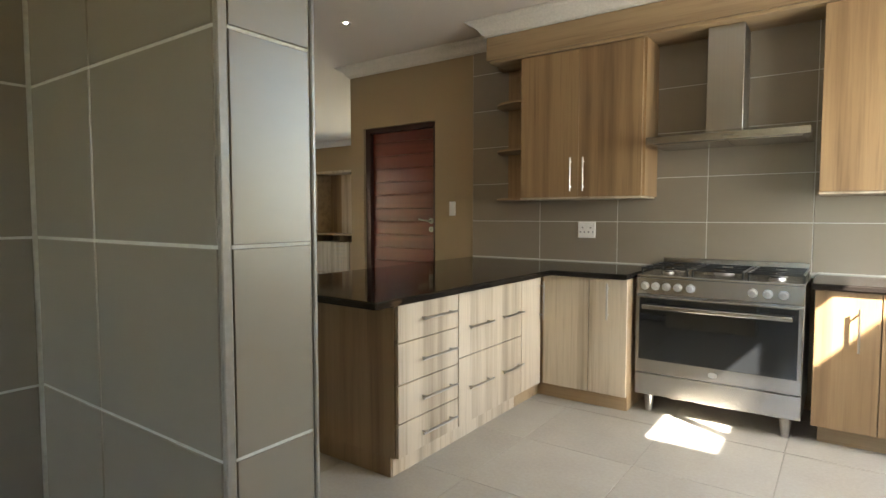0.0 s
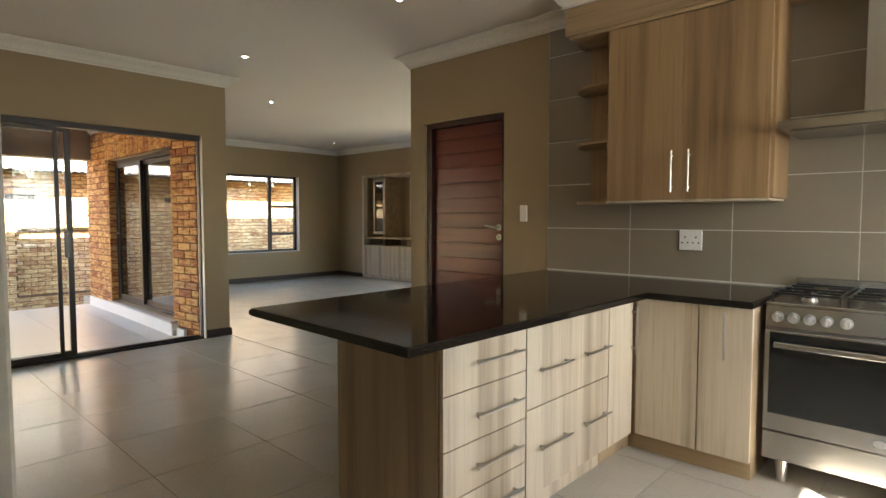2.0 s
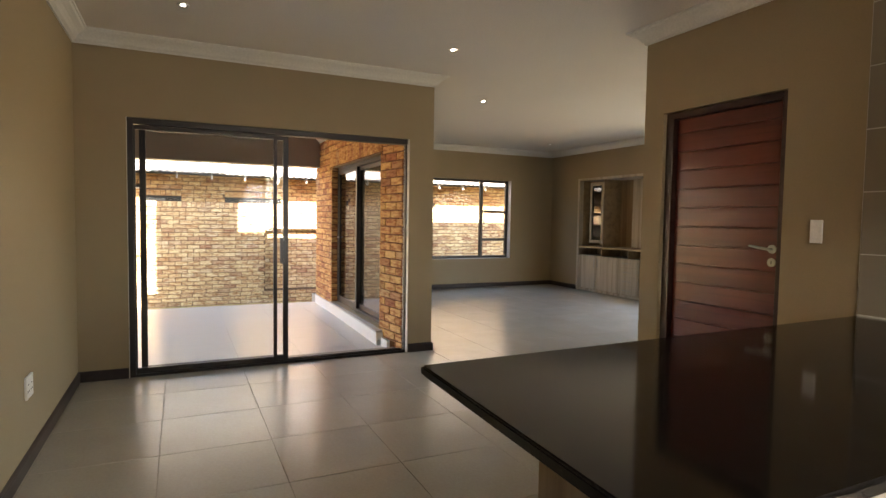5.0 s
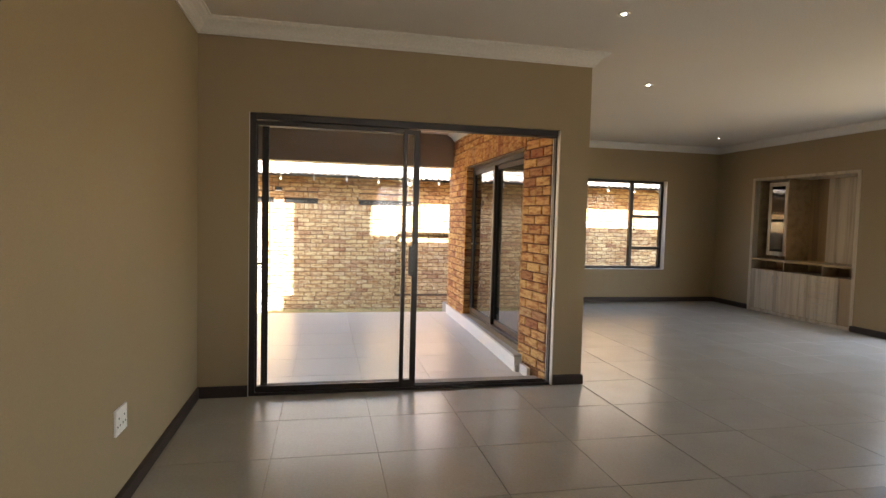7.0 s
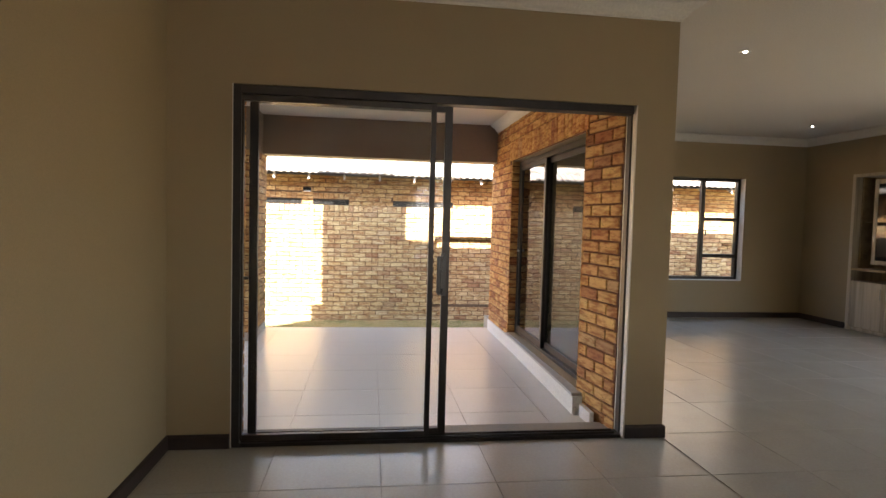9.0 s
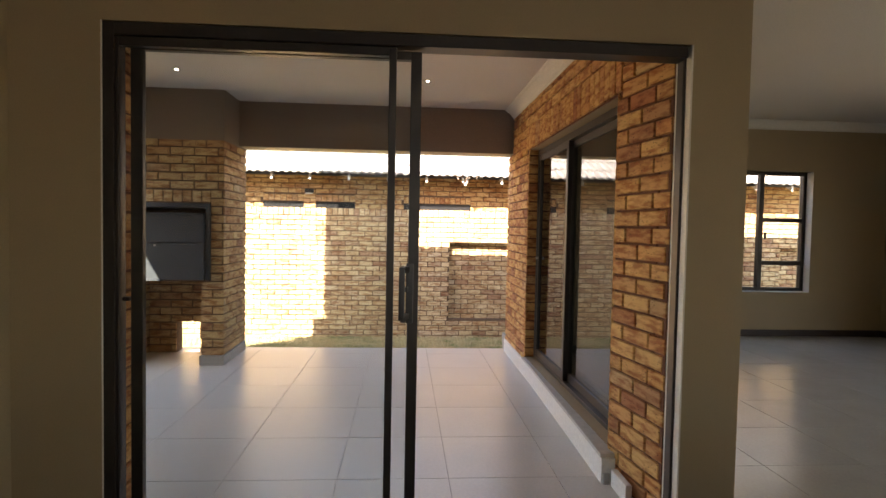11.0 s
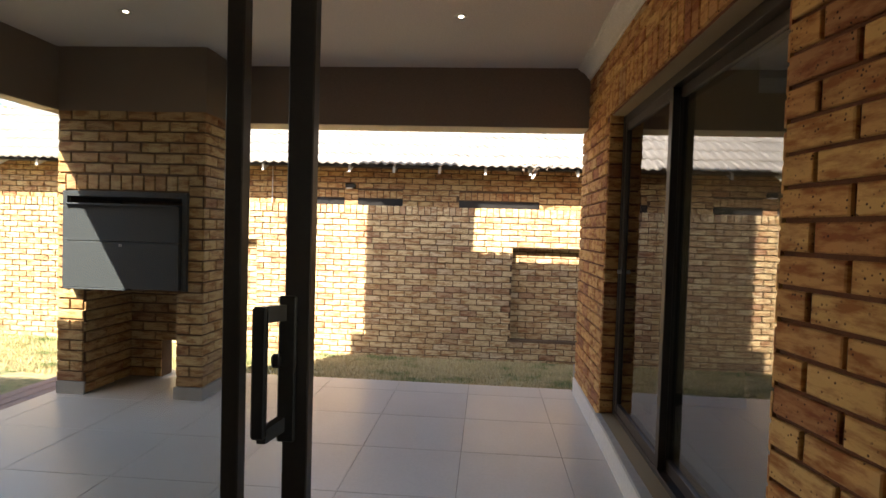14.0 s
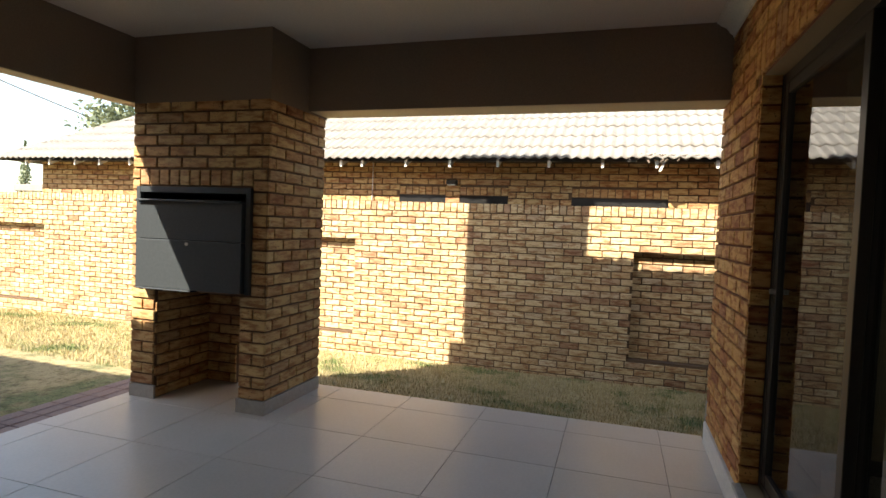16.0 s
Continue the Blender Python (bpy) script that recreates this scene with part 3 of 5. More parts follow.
# the cornice follows the walls and steps out round the kitchen bulkhead
obj("cornice_trim", sweep(cove(CEIL), [(-2.77, NORTH)] + ROOM[2:]), "cornice", kind="structure")
obj("bulkhead_cornice_trim", sweep(cove(CEIL, 1.1), [(EAST, 4.30), (-2.765, 4.30), (-2.765, NORTH)]), "cornice", kind="structure")
obj("patio_cornice_trim", sweep(cove(PCEIL, 0.9), [(WEST_D - 0.25, PATIO_N), (-10.125, PATIO_N)]), "cornice", kind="structure")
SK = [(0.0, 0.002), (0.016, 0.002), (0.016, 0.070), (0.012, 0.080), (0.004, 0.085), (0.0, 0.085)]
for i, run in enumerate(([(LIV_E, NORTH), (LIV_E, LIV_N), (-8.40, LIV_N)], [(-10.27, LIV_N), (LIV_W, LIV_N), (LIV_W, 4.70), (-10.10, 4.70), (-10.10, LIV_S), (WEST_D, LIV_S), (WEST_D, 3.556)],
                         [(WEST_D, 1.112), (WEST_D, SOUTH_D), (-2.0, SOUTH_D)], [(-3.05, NORTH), (-3.53, NORTH)], [(-4.44, NORTH), (LIV_E, NORTH)])):
    if run:
        obj("baseboard", sweep(SK, run), "skirt", kind="structure")


# ---- unseen roofs over the house, shaped so that they shade the garden ----
obj("roof", boxes((-11.4, 3.3, CEIL + 0.16, 0.95, 9.2, CEIL + 0.3), (-6.9, -1.9, CEIL + 0.16, 0.95, 3.3, CEIL + 0.3)), "roof", kind="structure")


def pitched(name, x_eave, z_eave, x_top, rise, y0, y1):
    """A sloping roof whose eave runs along y with a waved lower edge."""
    bm = bmesh.new()
    n = int((y1 - y0) / 0.03)
    rows = []
    for i in range(n + 1):
        y = y0 + (y1 - y0) * i / n
        w = 0.035 * abs(math.sin(math.pi * y / 0.18))
        zt = z_eave + rise * (x_top - x_eave)
        rows.append([bm.verts.new(p) for p in ((x_eave, y, z_eave + w), (x_top, y, zt + w), (x_top, y, zt - 0.05), (x_eave, y, z_eave - 0.03))])
    for a, b in zip(rows, rows[1:]):
        for j in range(4):
            bm.faces.new((a[j], a[(j + 1) % 4], b[(j + 1) % 4], b[j]))
    bm.faces.new(rows[0][::-1])
    bm.faces.new(rows[-1])
    return obj(name, bm, "roof", kind="structure")


pitched("roof_patio", -11.0, 3.19, -6.6, 0.35, 0.30, 9.0)
# unseen wing, added for its shadow on the lawn and the braai
pitched("roof_wing", -7.55, 2.70, -4.0, 0.45, -12.0, -0.9)
wall("wall_wing", "x", -6.95, -6.70, -12.0, 0.50, -0.4, 2.75, material="beam")
pitched("roof_main", -6.9, 3.45, -3.0, 0.45, -1.9, 9.0)

# unseen walls added to cut the sun that reaches the kitchen window
wall("wall_garden_east", "x", 2.30, 2.52, -1.0, 3.3, -0.3, 3.36, material="beam_under")
wall("wall_garden_shed", "x", 2.53, 3.0, -1.5, 1.37, -0.3, 4.0, material="beam_under")


# ---- patio structure ----
obj("beam_west", box(-10.395, -0.665, 2.112, -10.13, PATIO_N + 0.012, 2.64), "beam", kind="structure")
# thin strips make the beam undersides paler than their sides
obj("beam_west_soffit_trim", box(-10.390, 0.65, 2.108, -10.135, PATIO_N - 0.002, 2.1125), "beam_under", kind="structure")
obj("beam_south", box(-10.128, -0.665, 2.105, -6.95, -0.51, 2.64), "beam", kind="structure")
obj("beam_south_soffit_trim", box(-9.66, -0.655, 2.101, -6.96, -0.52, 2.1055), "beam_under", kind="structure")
obj("patio_roof_slab", box(-10.39, -0.655, 2.645, -6.95, PATIO_N, 2.70), "beam", kind="structure")


# ---- sliding doors ----
def frame_bars(rows, parent, name="frame", material="bronze", label=""):
    return part(name, boxes(*rows, bevel=0.002), material, parent, label)


def pane(x0, y0, z0, x1, y1, z1, parent, material="glass"):
    g = part("pane", box(x0, y0, z0, x1, y1, z1), material, parent)
    g.visible_shadow = False
    return g


def dining_slider():
    d = thing("sliding_door", (-6.68, 2.33, 0.0), "half-open dark bronze aluminium sliding door to the patio", "door")
    y0, y1, zt = 1.118, 3.550, 2.117
    X0, X1 = -6.700, -6.604
    frame_bars([(X0, y0, 0.0, X1, y0 + 0.045, zt), (X0, y1 - 0.016, 0.0, X1 - 0.041, y1, zt), (X0, y0 + 0.045, zt - 0.05, X1, y1 - 0.016, zt),
                (X0, y0 + 0.045, 0.0, X1, y1 - 0.016, 0.022)], d, "frame")
    part("track", boxes((-6.680, y0 + 0.05, 0.022, -6.672, y1 - 0.05, 0.034), (-6.634, y0 + 0.05, 0.022, -6.626, y1 - 0.05, 0.034)), "bronze", d)
    for nm, x, a, b, wl, wr in (("fixed_panel", -6.629, 1.1635, 2.290, 0.012, 0.031), ("sliding_panel", -6.677, 1.200, 2.396, 0.048, 0.046)):
        p = part(nm, boxes((x - 0.016, a, 0.036, x + 0.016, a + wl, zt - 0.055), (x - 0.016, b - wr, 0.036, x + 0.016, b, zt - 0.055),
                           (x - 0.018, a + wl, 0.036, x + 0.018, b - wr, 0.070), (x - 0.018, a + wl, zt - 0.09, x + 0.018, b - wr, zt - 0.055), bevel=0.002), "bronze", d)
        pane(x - 0.003, a + wl - 0.002, 0.068, x + 0.003, b - wr + 0.002, zt - 0.088, p)
        if nm == "sliding_panel":
            yc, xo = b - 0.033, x + 0.0165
            part("handle_plate", box(xo, yc - 0.020, 0.905, xo + 0.010, yc + 0.012, 1.165, bevel=0.003), "black", p, "black handle plate")
            bm = box(xo + 0.040, yc - 0.050, 0.922, xo + 0.054, yc - 0.024, 1.150, bevel=0.004)
            for z0, z1, dz in ((1.122, 1.150, 0.0), (0.925, 0.950, -0.012)):
                q = [bm.verts.new((xo + 0.009 + 0.034 * i, yc - 0.020 + 0.016 * j - 0.022 * i, (z0, z1)[k] + dz * i)) for i in (0, 1) for j in (0, 1) for k in (0, 1)]
                for c in ((0, 1, 3, 2), (4, 6, 7, 5), (0, 4, 5, 1), (2, 3, 7, 6), (0, 2, 6, 4), (1, 5, 7, 3)):
                    bm.faces.new([q[i] for i in c])
            part("handle", bm, "black", p, "black pull handle")
            part("thumb_latch", box(xo + 0.0105, yc - 0.028, 1.040, xo + 0.024, yc - 0.010, 1.064, bevel=0.004), "black", p, "black thumb latch")
            part("latch", box(x - 0.022, yc - 0.015, 0.92, x - 0.0165, yc + 0.015, 1.14, bevel=0.001), "chrome", p, "steel outer latch plate")
    # small lock bar on the closed side
    part("catch", box(-6.687, 1.163, 0.99, -6.652, 1.199, 1.005, bevel=0.002), "bronze", d)
    return d


dining_slider()


def living_slider():
    d = thing("patio_sliding_door", (-8.35, 3.60, 0.13), "closed dark bronze aluminium patio door with large grey panes", "door")
    x0, x1, zb, zt = -9.383, -7.223, 0.132, 2.047
    Y0, Y1 = 3.555, 3.66
    frame_bars([(x0, Y0, zb, x0 + 0.045, Y1, zt), (x1 - 0.045, Y0, zb, x1, Y1, zt), (x0 + 0.045, Y0, zt - 0.05, x1 - 0.045, Y1, zt),
                (x0 + 0.045, Y0, zb, x1 - 0.045, Y1, zb + 0.03)], d)
    xm = -8.475
    for nm, y, a, b in (("sliding_panel", 3.575, x0 + 0.047, xm + 0.05), ("fixed_panel", 3.612, xm - 0.001, x1 - 0.047)):
        p = part(nm, boxes((a, y - 0.018, zb + 0.032, a + 0.05, y + 0.018, zt - 0.052), (b - 0.05, y - 0.018, zb + 0.032, b, y + 0.018, zt - 0.052),
                           (a + 0.05, y - 0.016, zb + 0.032, b - 0.05, y + 0.016, zb + 0.09), (a + 0.05, y - 0.016, zt - 0.10, b - 0.05, y + 0.016, zt - 0.052), bevel=0.002), "bronze", d)
        pane(a + 0.048, y - 0.003, zb + 0.088, b - 0.048, y + 0.003, zt - 0.098, p, "glass_grey")
    part("knob", cyl((-9.30, 3.557, 1.06), (-9.30, 3.535, 1.06), 0.012), "chrome", d, "round steel lock knob")
    return d


living_slider()
BRT = thing("door_brick_reveal", (-6.79, 1.13, PFLOOR), "burnt yellow brick ends beside the dining room sliding door", "wall")
part("mortar_bed", box(-6.849, 1.1155, PFLOOR, -6.708, 1.124, 2.12), "mortar", BRT)
# raised sill under the living room door
def sloped_sill(name, rows, z0, z1, back, material):
    """A strip along the patio wall whose front runs through the (x, y) of rows."""
    bm = bmesh.new()
    pts = list(rows) + [(rows[-1][0], back), (rows[0][0], back)]
    f = bm.faces.new([bm.verts.new((x, y, z0)) for x, y in pts])
    e = bmesh.ops.extrude_face_region(bm, geom=[f])
    bmesh.ops.translate(bm, verts=[v for v in e["geom"] if isinstance(v, bmesh.types.BMVert)], vec=(0, 0, z1 - z0))
    bmesh.ops.recalc_face_normals(bm, faces=bm.faces)
    bmesh.ops.bevel(bm, geom=list(bm.edges), offset=0.003, segments=1, affect="EDGES")
    return obj(name, bm, material, kind="structure")


sloped_sill("sill_trim", [(-10.366, 3.452), (-9.00, 3.446), (-7.80, 3.420), (-7.13, 3.402)], -0.04, 0.105, PATIO_N + 0.012, "plinth")
sloped_sill("sill_top_trim", [(-9.383, 3.442), (-9.00, 3.441), (-7.80, 3.415), (-7.14, 3.397)], 0.1055, 0.128, 3.556, "concrete")
obj("sill_pipe_trim", box(-7.126, 3.41, -0.03, -7.110, 3.44, 0.03, bevel=0.002), "concrete", kind="structure")
obj("patio_wall_baseboard", box(-7.105, 3.445, -0.04, -6.91, PATIO_N + 0.012, 0.06, bevel=0.003), "plinth", kind="structure")
# pale reveals beside the dining door; the outer strip paints a lit metal edge
obj("door_reveal_trim", boxes((-6.6445, 3.546, 0.0, -6.598, 3.5535, 2.119), (-6.737, 3.546, 0.0, -6.702, 3.5525, 2.119), (-6.603, 1.1145, 0.0, -6.598, 1.119, 2.119)), "reveal", kind="structure")


def living_window():
    w = thing("window_frame_living", (LIV_W - 0.1, 6.51, 0.575), "dark bronze aluminium window with a large pane and three small ones", "window")
    X0, X1 = LIV_W - 0.17, LIV_W - 0.11
    y0, y1, z0, z1 = 5.453, 7.567, 0.578, 2.127
    t = 0.045
    ym = 6.96
    frame_bars([(X0, y0, z0, X1, y0 + t, z1), (X0, y1 - t, z0, X1, y1, z1), (X0, y0 + t, z0, X1, y1 - t, z0 + t), (X0, y0 + t, z1 - t, X1, y1 - t, z1),
                (X0 - 0.003, ym - 0.03, z0 + t, X1 + 0.003, ym + 0.03, z1 - t), (X0, ym + 0.03, 1.475, X1, y1 - t, 1.53), (X0, ym + 0.03, 0.915, X1, y1 - t, 0.97)], w)
    xg = (X0 + X1) / 2
    for a, b, c, d in ((y0 + t, ym - 0.03, z0 + t, z1 - t), (ym + 0.03, y1 - t, z0 + t, 0.915), (ym + 0.03, y1 - t, 0.97, 1.475), (ym + 0.03, y1 - t, 1.53, z1 - t)):
        pane(xg - 0.003, a, c, xg + 0.003, b, d, w)
    for z in (1.25,):
        part("stay", box(X1 + 0.003, ym + 0.04, z, X1 + 0.03, ym + 0.06, z + 0.09, bevel=0.003), "bronze", w)
    return w


living_window()
obj("window_reveal_trim", boxes((LIV_W - 0.108, 7.5665, 0.575, LIV_W + 0.003, 7.572, 2.13), (LIV_W - 0.108, 5.45, 0.570, LIV_W + 0.003, 7.57, 0.5765)), "reveal", kind="structure")

# unseen windows: frames show in reflections and shape the sun patches; scullery one is added
for nm, rows, glassbox in (("kitchen_window", [(EAST + 0.16, 1.20, 0.95, EAST + 0.21, 1.24, 2.32), (EAST + 0.16, 3.06, 0.95, EAST + 0.21, 3.125, 2.32), (EAST + 0.16, 1.24, 0.95, EAST + 0.21, 3.06, 0.99),
                                               (EAST + 0.16, 1.24, 2.276, EAST + 0.21, 3.06, 2.32), (EAST + 0.16, 2.00, 0.99, EAST + 0.21, 2.05, 2.276), (EAST + 0.16, 2.80, 0.99, EAST + 0.21, 2.86, 2.276)], (EAST + 0.18, 1.24, 0.99, EAST + 0.186, 3.06, 2.276)),
                           ("kitchen_window", [(EAST + 0.16, 3.165, 0.95, EAST + 0.21, 3.20, 2.27), (EAST + 0.16, 4.07, 0.95, EAST + 0.21, 4.10, 2.27), (EAST + 0.16, 3.20, 0.95, EAST + 0.21, 4.07, 0.99),
                                               (EAST + 0.16, 3.20, 2.245, EAST + 0.21, 4.07, 2.27)], (EAST + 0.18, 3.20, 0.99, EAST + 0.186, 4.07, 2.245)),
                           ("scullery_window", [(-0.95, -1.75, 1.1, -0.91, -1.70, 1.90), (-0.09, -1.75, 1.1, -0.05, -1.70, 1.90), (-0.91, -1.75, 1.1, -0.09, -1.70, 1.14), (-0.91, -1.75, 1.86, -0.09, -1.70, 1.90),
                                                (-0.91, -1.75, 1.50, -0.09, -1.70, 1.54)], (-0.91, -1.728, 1.14, -0.09, -1.722, 1.86))):
    w = thing(nm, rows[0][:3], "unseen dark bronze aluminium kitchen window", "window")
    frame_bars(rows, w)
    pane(*glassbox, w)


# ---- kitchen ----
def bar_handle(parent, a, b, out, r=0.006, label="brushed steel bar handle"):
    """A bar from a to b on two posts that stand out by the vector out."""
    a, b, out = Vector(a), Vector(b), Vector(out)
    d = (b - a).normalized()
    bm = cyl(a + out, b + out, r, 10)
    for p in (a + d * 0.03, b - d * 0.03):
        add_cyl(bm, p, p + out, r * 0.8, 8)
    return part("handle", bm, "chrome", parent, label)


PF = -2.070      # peninsula front
ZB, ZT = 0.100, 0.844
TOP = 0.879


def front_x(parent, name, y0, y1, z0, z1, material="oak"):
    return part(name, box(PF - 0.018, y0 + 0.0025, z0 + 0.0025, PF, y1 - 0.0025, z1 - 0.0025, bevel=0.001), material, parent)


def peninsula():
    a = thing("drawer_unit", (-2.35, 2.65, 0), "pale oak veneer base unit with four drawers under the granite peninsula", "cabinet", "kitchen base units")
    part("carcass", box(-2.655, 2.406, ZB, PF - 0.020, 2.886, ZT - 0.002), "oak_dark", a)
    part("plinth", box(-2.655, 2.406, 0.0, PF - 0.05, 2.886, ZB - 0.002), "oak", a)
    for z0, z1 in ((ZB, 0.265), (0.265, 0.450), (0.450, 0.648), (0.648, ZT)):
        dr = front_x(a, "drawer", 2.388, 2.886, z0, z1)
        zc = (z0 + z1) / 2
        bar_handle(dr, (PF, 2.545, zc), (PF, 2.835, zc), (0.030, 0, 0))
    b = thing("wide_drawer_unit", (-2.35, 3.24, 0), "pale oak veneer base unit with two wide deep drawers", "cabinet", "kitchen base units")
    part("carcass", box(-2.655, 2.889, ZB, PF - 0.020, 3.604, ZT - 0.002), "oak_dark", b)
    part("plinth", box(-2.655, 2.889, 0.0, PF - 0.05, 3.604, ZB - 0.002), "oak", b)
    for z0, z1, zc in ((ZB, 0.475, 0.30), (0.475, ZT, 0.635)):
        dr = front_x(b, "drawer", 2.890, 3.604, z0, z1)
        bar_handle(dr, (PF, 2.965, zc), (PF, 3.215, zc), (0.030, 0, 0))
        bar_handle(dr, (PF, 3.335, zc), (PF, 3.585, zc), (0.030, 0, 0))
    c = thing("corner_unit", (-2.35, 3.9, 0), "pale oak veneer corner unit with narrow tall doors", "cabinet", "kitchen base units")
    part("carcass", boxes((-2.655, 3.607, ZB, PF - 0.020, 4.63, ZT - 0.002), (PF - 0.019, 3.918, ZB, -1.495, 4.63, ZT - 0.002)), "oak_dark", c)
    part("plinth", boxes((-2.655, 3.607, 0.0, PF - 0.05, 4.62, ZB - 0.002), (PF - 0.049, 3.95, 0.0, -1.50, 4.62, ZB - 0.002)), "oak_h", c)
    dd = front_x(c, "door", 3.606, 3.880, ZB, ZT)
    bar_handle(dd, (PF, 3.862, 0.545), (PF, 3.862, 0.80), (0.030, 0, 0))
    part("door", box(PF + 0.012, 3.898, ZB, -1.743, 3.916, ZT - 0.002, bevel=0.001), "oak", c)
    d2 = part("door", box(-1.736, 3.898, ZB, -1.495, 3.916, ZT - 0.002, bevel=0.001), "oak", c)
    bar_handle(d2, (-1.612, 3.898, 0.585), (-1.612, 3.898, 0.815), (0, -0.030, 0))
    e = thing("peninsula_end_panel", (-2.37, 2.395, 0), "oak veneer panel closing the peninsula's end, coloured darker than its drawers", "panel")
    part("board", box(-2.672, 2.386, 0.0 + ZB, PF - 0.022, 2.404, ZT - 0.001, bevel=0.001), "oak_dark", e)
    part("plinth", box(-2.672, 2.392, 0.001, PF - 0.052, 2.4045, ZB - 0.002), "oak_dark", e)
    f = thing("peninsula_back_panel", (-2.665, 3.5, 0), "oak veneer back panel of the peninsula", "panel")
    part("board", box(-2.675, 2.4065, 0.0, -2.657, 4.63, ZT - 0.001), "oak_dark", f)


peninsula()


def worktop(name, outline, label):
    """A polished slab over a plan outline, with a rounded rim."""
    bm = bmesh.new()
    vs = [bm.verts.new((x, y, TOP - 0.034)) for x, y in outline]
    f = bm.faces.new(vs)
    r = bmesh.ops.extrude_face_region(bm, geom=[f])
    bmesh.ops.translate(bm, verts=[v for v in r["geom"] if isinstance(v, bmesh.types.BMVert)], vec=(0, 0, 0.034))
    bmesh.ops.recalc_face_normals(bm, faces=bm.faces)
    es = [e for e in bm.edges if len(e.link_faces) == 2 and abs(e.verts[0].co.z - e.verts[1].co.z) < 1e-6]
    bmesh.ops.bevel(bm, geom=es, offset=0.007, segments=3, affect="EDGES")
    ob = obj(name, bm, "granite")
    return tagged(ob, label, "worktop")


worktop("worktop", [(-3.035, 2.185), (-1.985, 2.145), (-1.985, 3.86), (-1.487, 3.86), (-1.487, 4.643), (-3.105, 4.643)], "polished dark granite worktop on the kitchen peninsula")
worktop("worktop", [(-0.548, 4.01), (0.695, 4.01), (0.695, 4.643), (-0.548, 4.643)], "polished dark granite worktop beside the range cooker")
obj("worktop_seal_trim", boxes((-3.10, 4.636, TOP, -1.49, 4.6465, TOP + 0.008), (-0.54, 4.636, TOP, 0.69, 4.6465, TOP + 0.008)), "grout_pale", kind="structure")


def right_base():
    a = thing("base_cabinet", (0.08, 4.3, 0), "warm oak veneer base cabinet with two doors in the sunlight", "cabinet", "kitchen base units")
    part("carcass", box(-0.530, 4.052, ZB, 0.690, 4.63, ZT - 0.002), "oak_dark", a)
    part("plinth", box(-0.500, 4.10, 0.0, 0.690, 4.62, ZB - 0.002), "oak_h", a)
    for x0, x1, hx in ((-0.530, -0.245, -0.335), (-0.241, 0.225, 0.15), (0.229, 0.69, 0.30)):
        d = part("door", box(x0 + 0.001, 4.032, ZB, x1 - 0.001, 4.050, ZT - 0.002, bevel=0.001), "oak_upper", a)
        bar_handle(d, (hx, 4.032, 0.53), (hx, 4.032, 0.76), (0, -0.030, 0))


right_base()


def wall_cabinet(name, x0, x1, doors, label):
    a = thing(name, ((x0 + x1) / 2, 4.48, 1.35), label, "cabinet", "kitchen wall cabinets")
    part("carcass", box(x0, 4.345, 1.377, x1, 4.645, 2.438), "oak_upper", a)
    part("bottom_board", box(x0 - 0.0, 4.318, 1.363, x1 + 0.004, 4.645, 1.375, bevel=0.001), "oak", a)
    for d0, d1, hx in doors:
        d = part("door", box(d0 + 0.0015, 4.325, 1.379, d1 - 0.0015, 4.343, 2.436, bevel=0.001), "oak_upper", a)
        bar_handle(d, (hx, 4.325, 1.42), (hx, 4.325, 1.66), (0, -0.028, 0))
    return a


wc = wall_cabinet("wall_cabinet", -2.463, -1.548, [(-2.463, -2.000, -2.052), (-2.000, -1.548, -1.955)], "warm oak veneer wall cabinet with two tall doors")
wall_cabinet("wall_cabinet", -0.543, 0.695, [(-0.543, 0.09, 0.03), (0.09, 0.695, 0.15)], "warm oak veneer wall cabinet beyond the cooker hood")


def shelf_end():
    a = thing("corner_shelf", (-2.58, 4.5, 1.345), "open end shelf unit with rounded oak shelves", "shelf")
    n = 14
    for zc in (1.370, 1.757, 2.128, 2.452):
        bm = bmesh.new()
        prof = [(-2.465, 4.645), (-2.465, 4.335)]
        w, d = 0.335, 0.310
        for i in range(n + 1):
            t = i / n * math.pi / 2
            prof.append((-2.465 - w * math.sin(t) ** 0.8 if i else -2.465, 4.645 - d * math.cos(t) ** 0.9 if i < n else 4.645))
        prof = prof[2:]
        pts = [(-2.465, 4.645)] + prof
        lo = [bm.verts.new((x, y, zc - 0.008)) for x, y in pts]
        hi = [bm.verts.new((x, y, zc + 0.008)) for x, y in pts]
        m = len(pts)
        bm.faces.new(lo[::-1])
        bm.faces.new(hi)
        for i in range(m):
            bm.faces.new((lo[i], lo[(i + 1) % m], hi[(i + 1) % m], hi[i]))
        bmesh.ops.recalc_face_normals(bm, faces=bm.faces)
        part("shelf", bm, "oak_upper", a)
    part("side_board", box(-2.482, 4.352, 1.380, -2.4655, 4.631, 2.44), "oak_upper", a)
    part("back_board", box(-2.745, 4.632, 1.385, -2.483, 4.6445, 2.44), "oak_upper", a)


shelf_end()
# wooden bulkhead over the wall cabinets
bk = thing("bulkhead", (-1.0, 4.45, 2.44), "warm oak veneer bulkhead running along the top of the wall cabinets", "panel")
part("fascia", box(-2.764, 4.302, 2.462, 0.695, 4.322, CEIL - 0.118, bevel=0.001), "oak_h", bk)
part("end_board", box(-2.764, 4.323, 2.462, -2.744, 4.645, CEIL - 0.118), "oak_h", bk)
part("soffit", box(-2.743, 4.323, 2.442, 0.695, 4.645, 2.461), "oak_h", bk)
part("side_board", box(-1.546, 4.345, 1.377, -1.530, 4.645, 2.438), "oak_upper", bk)


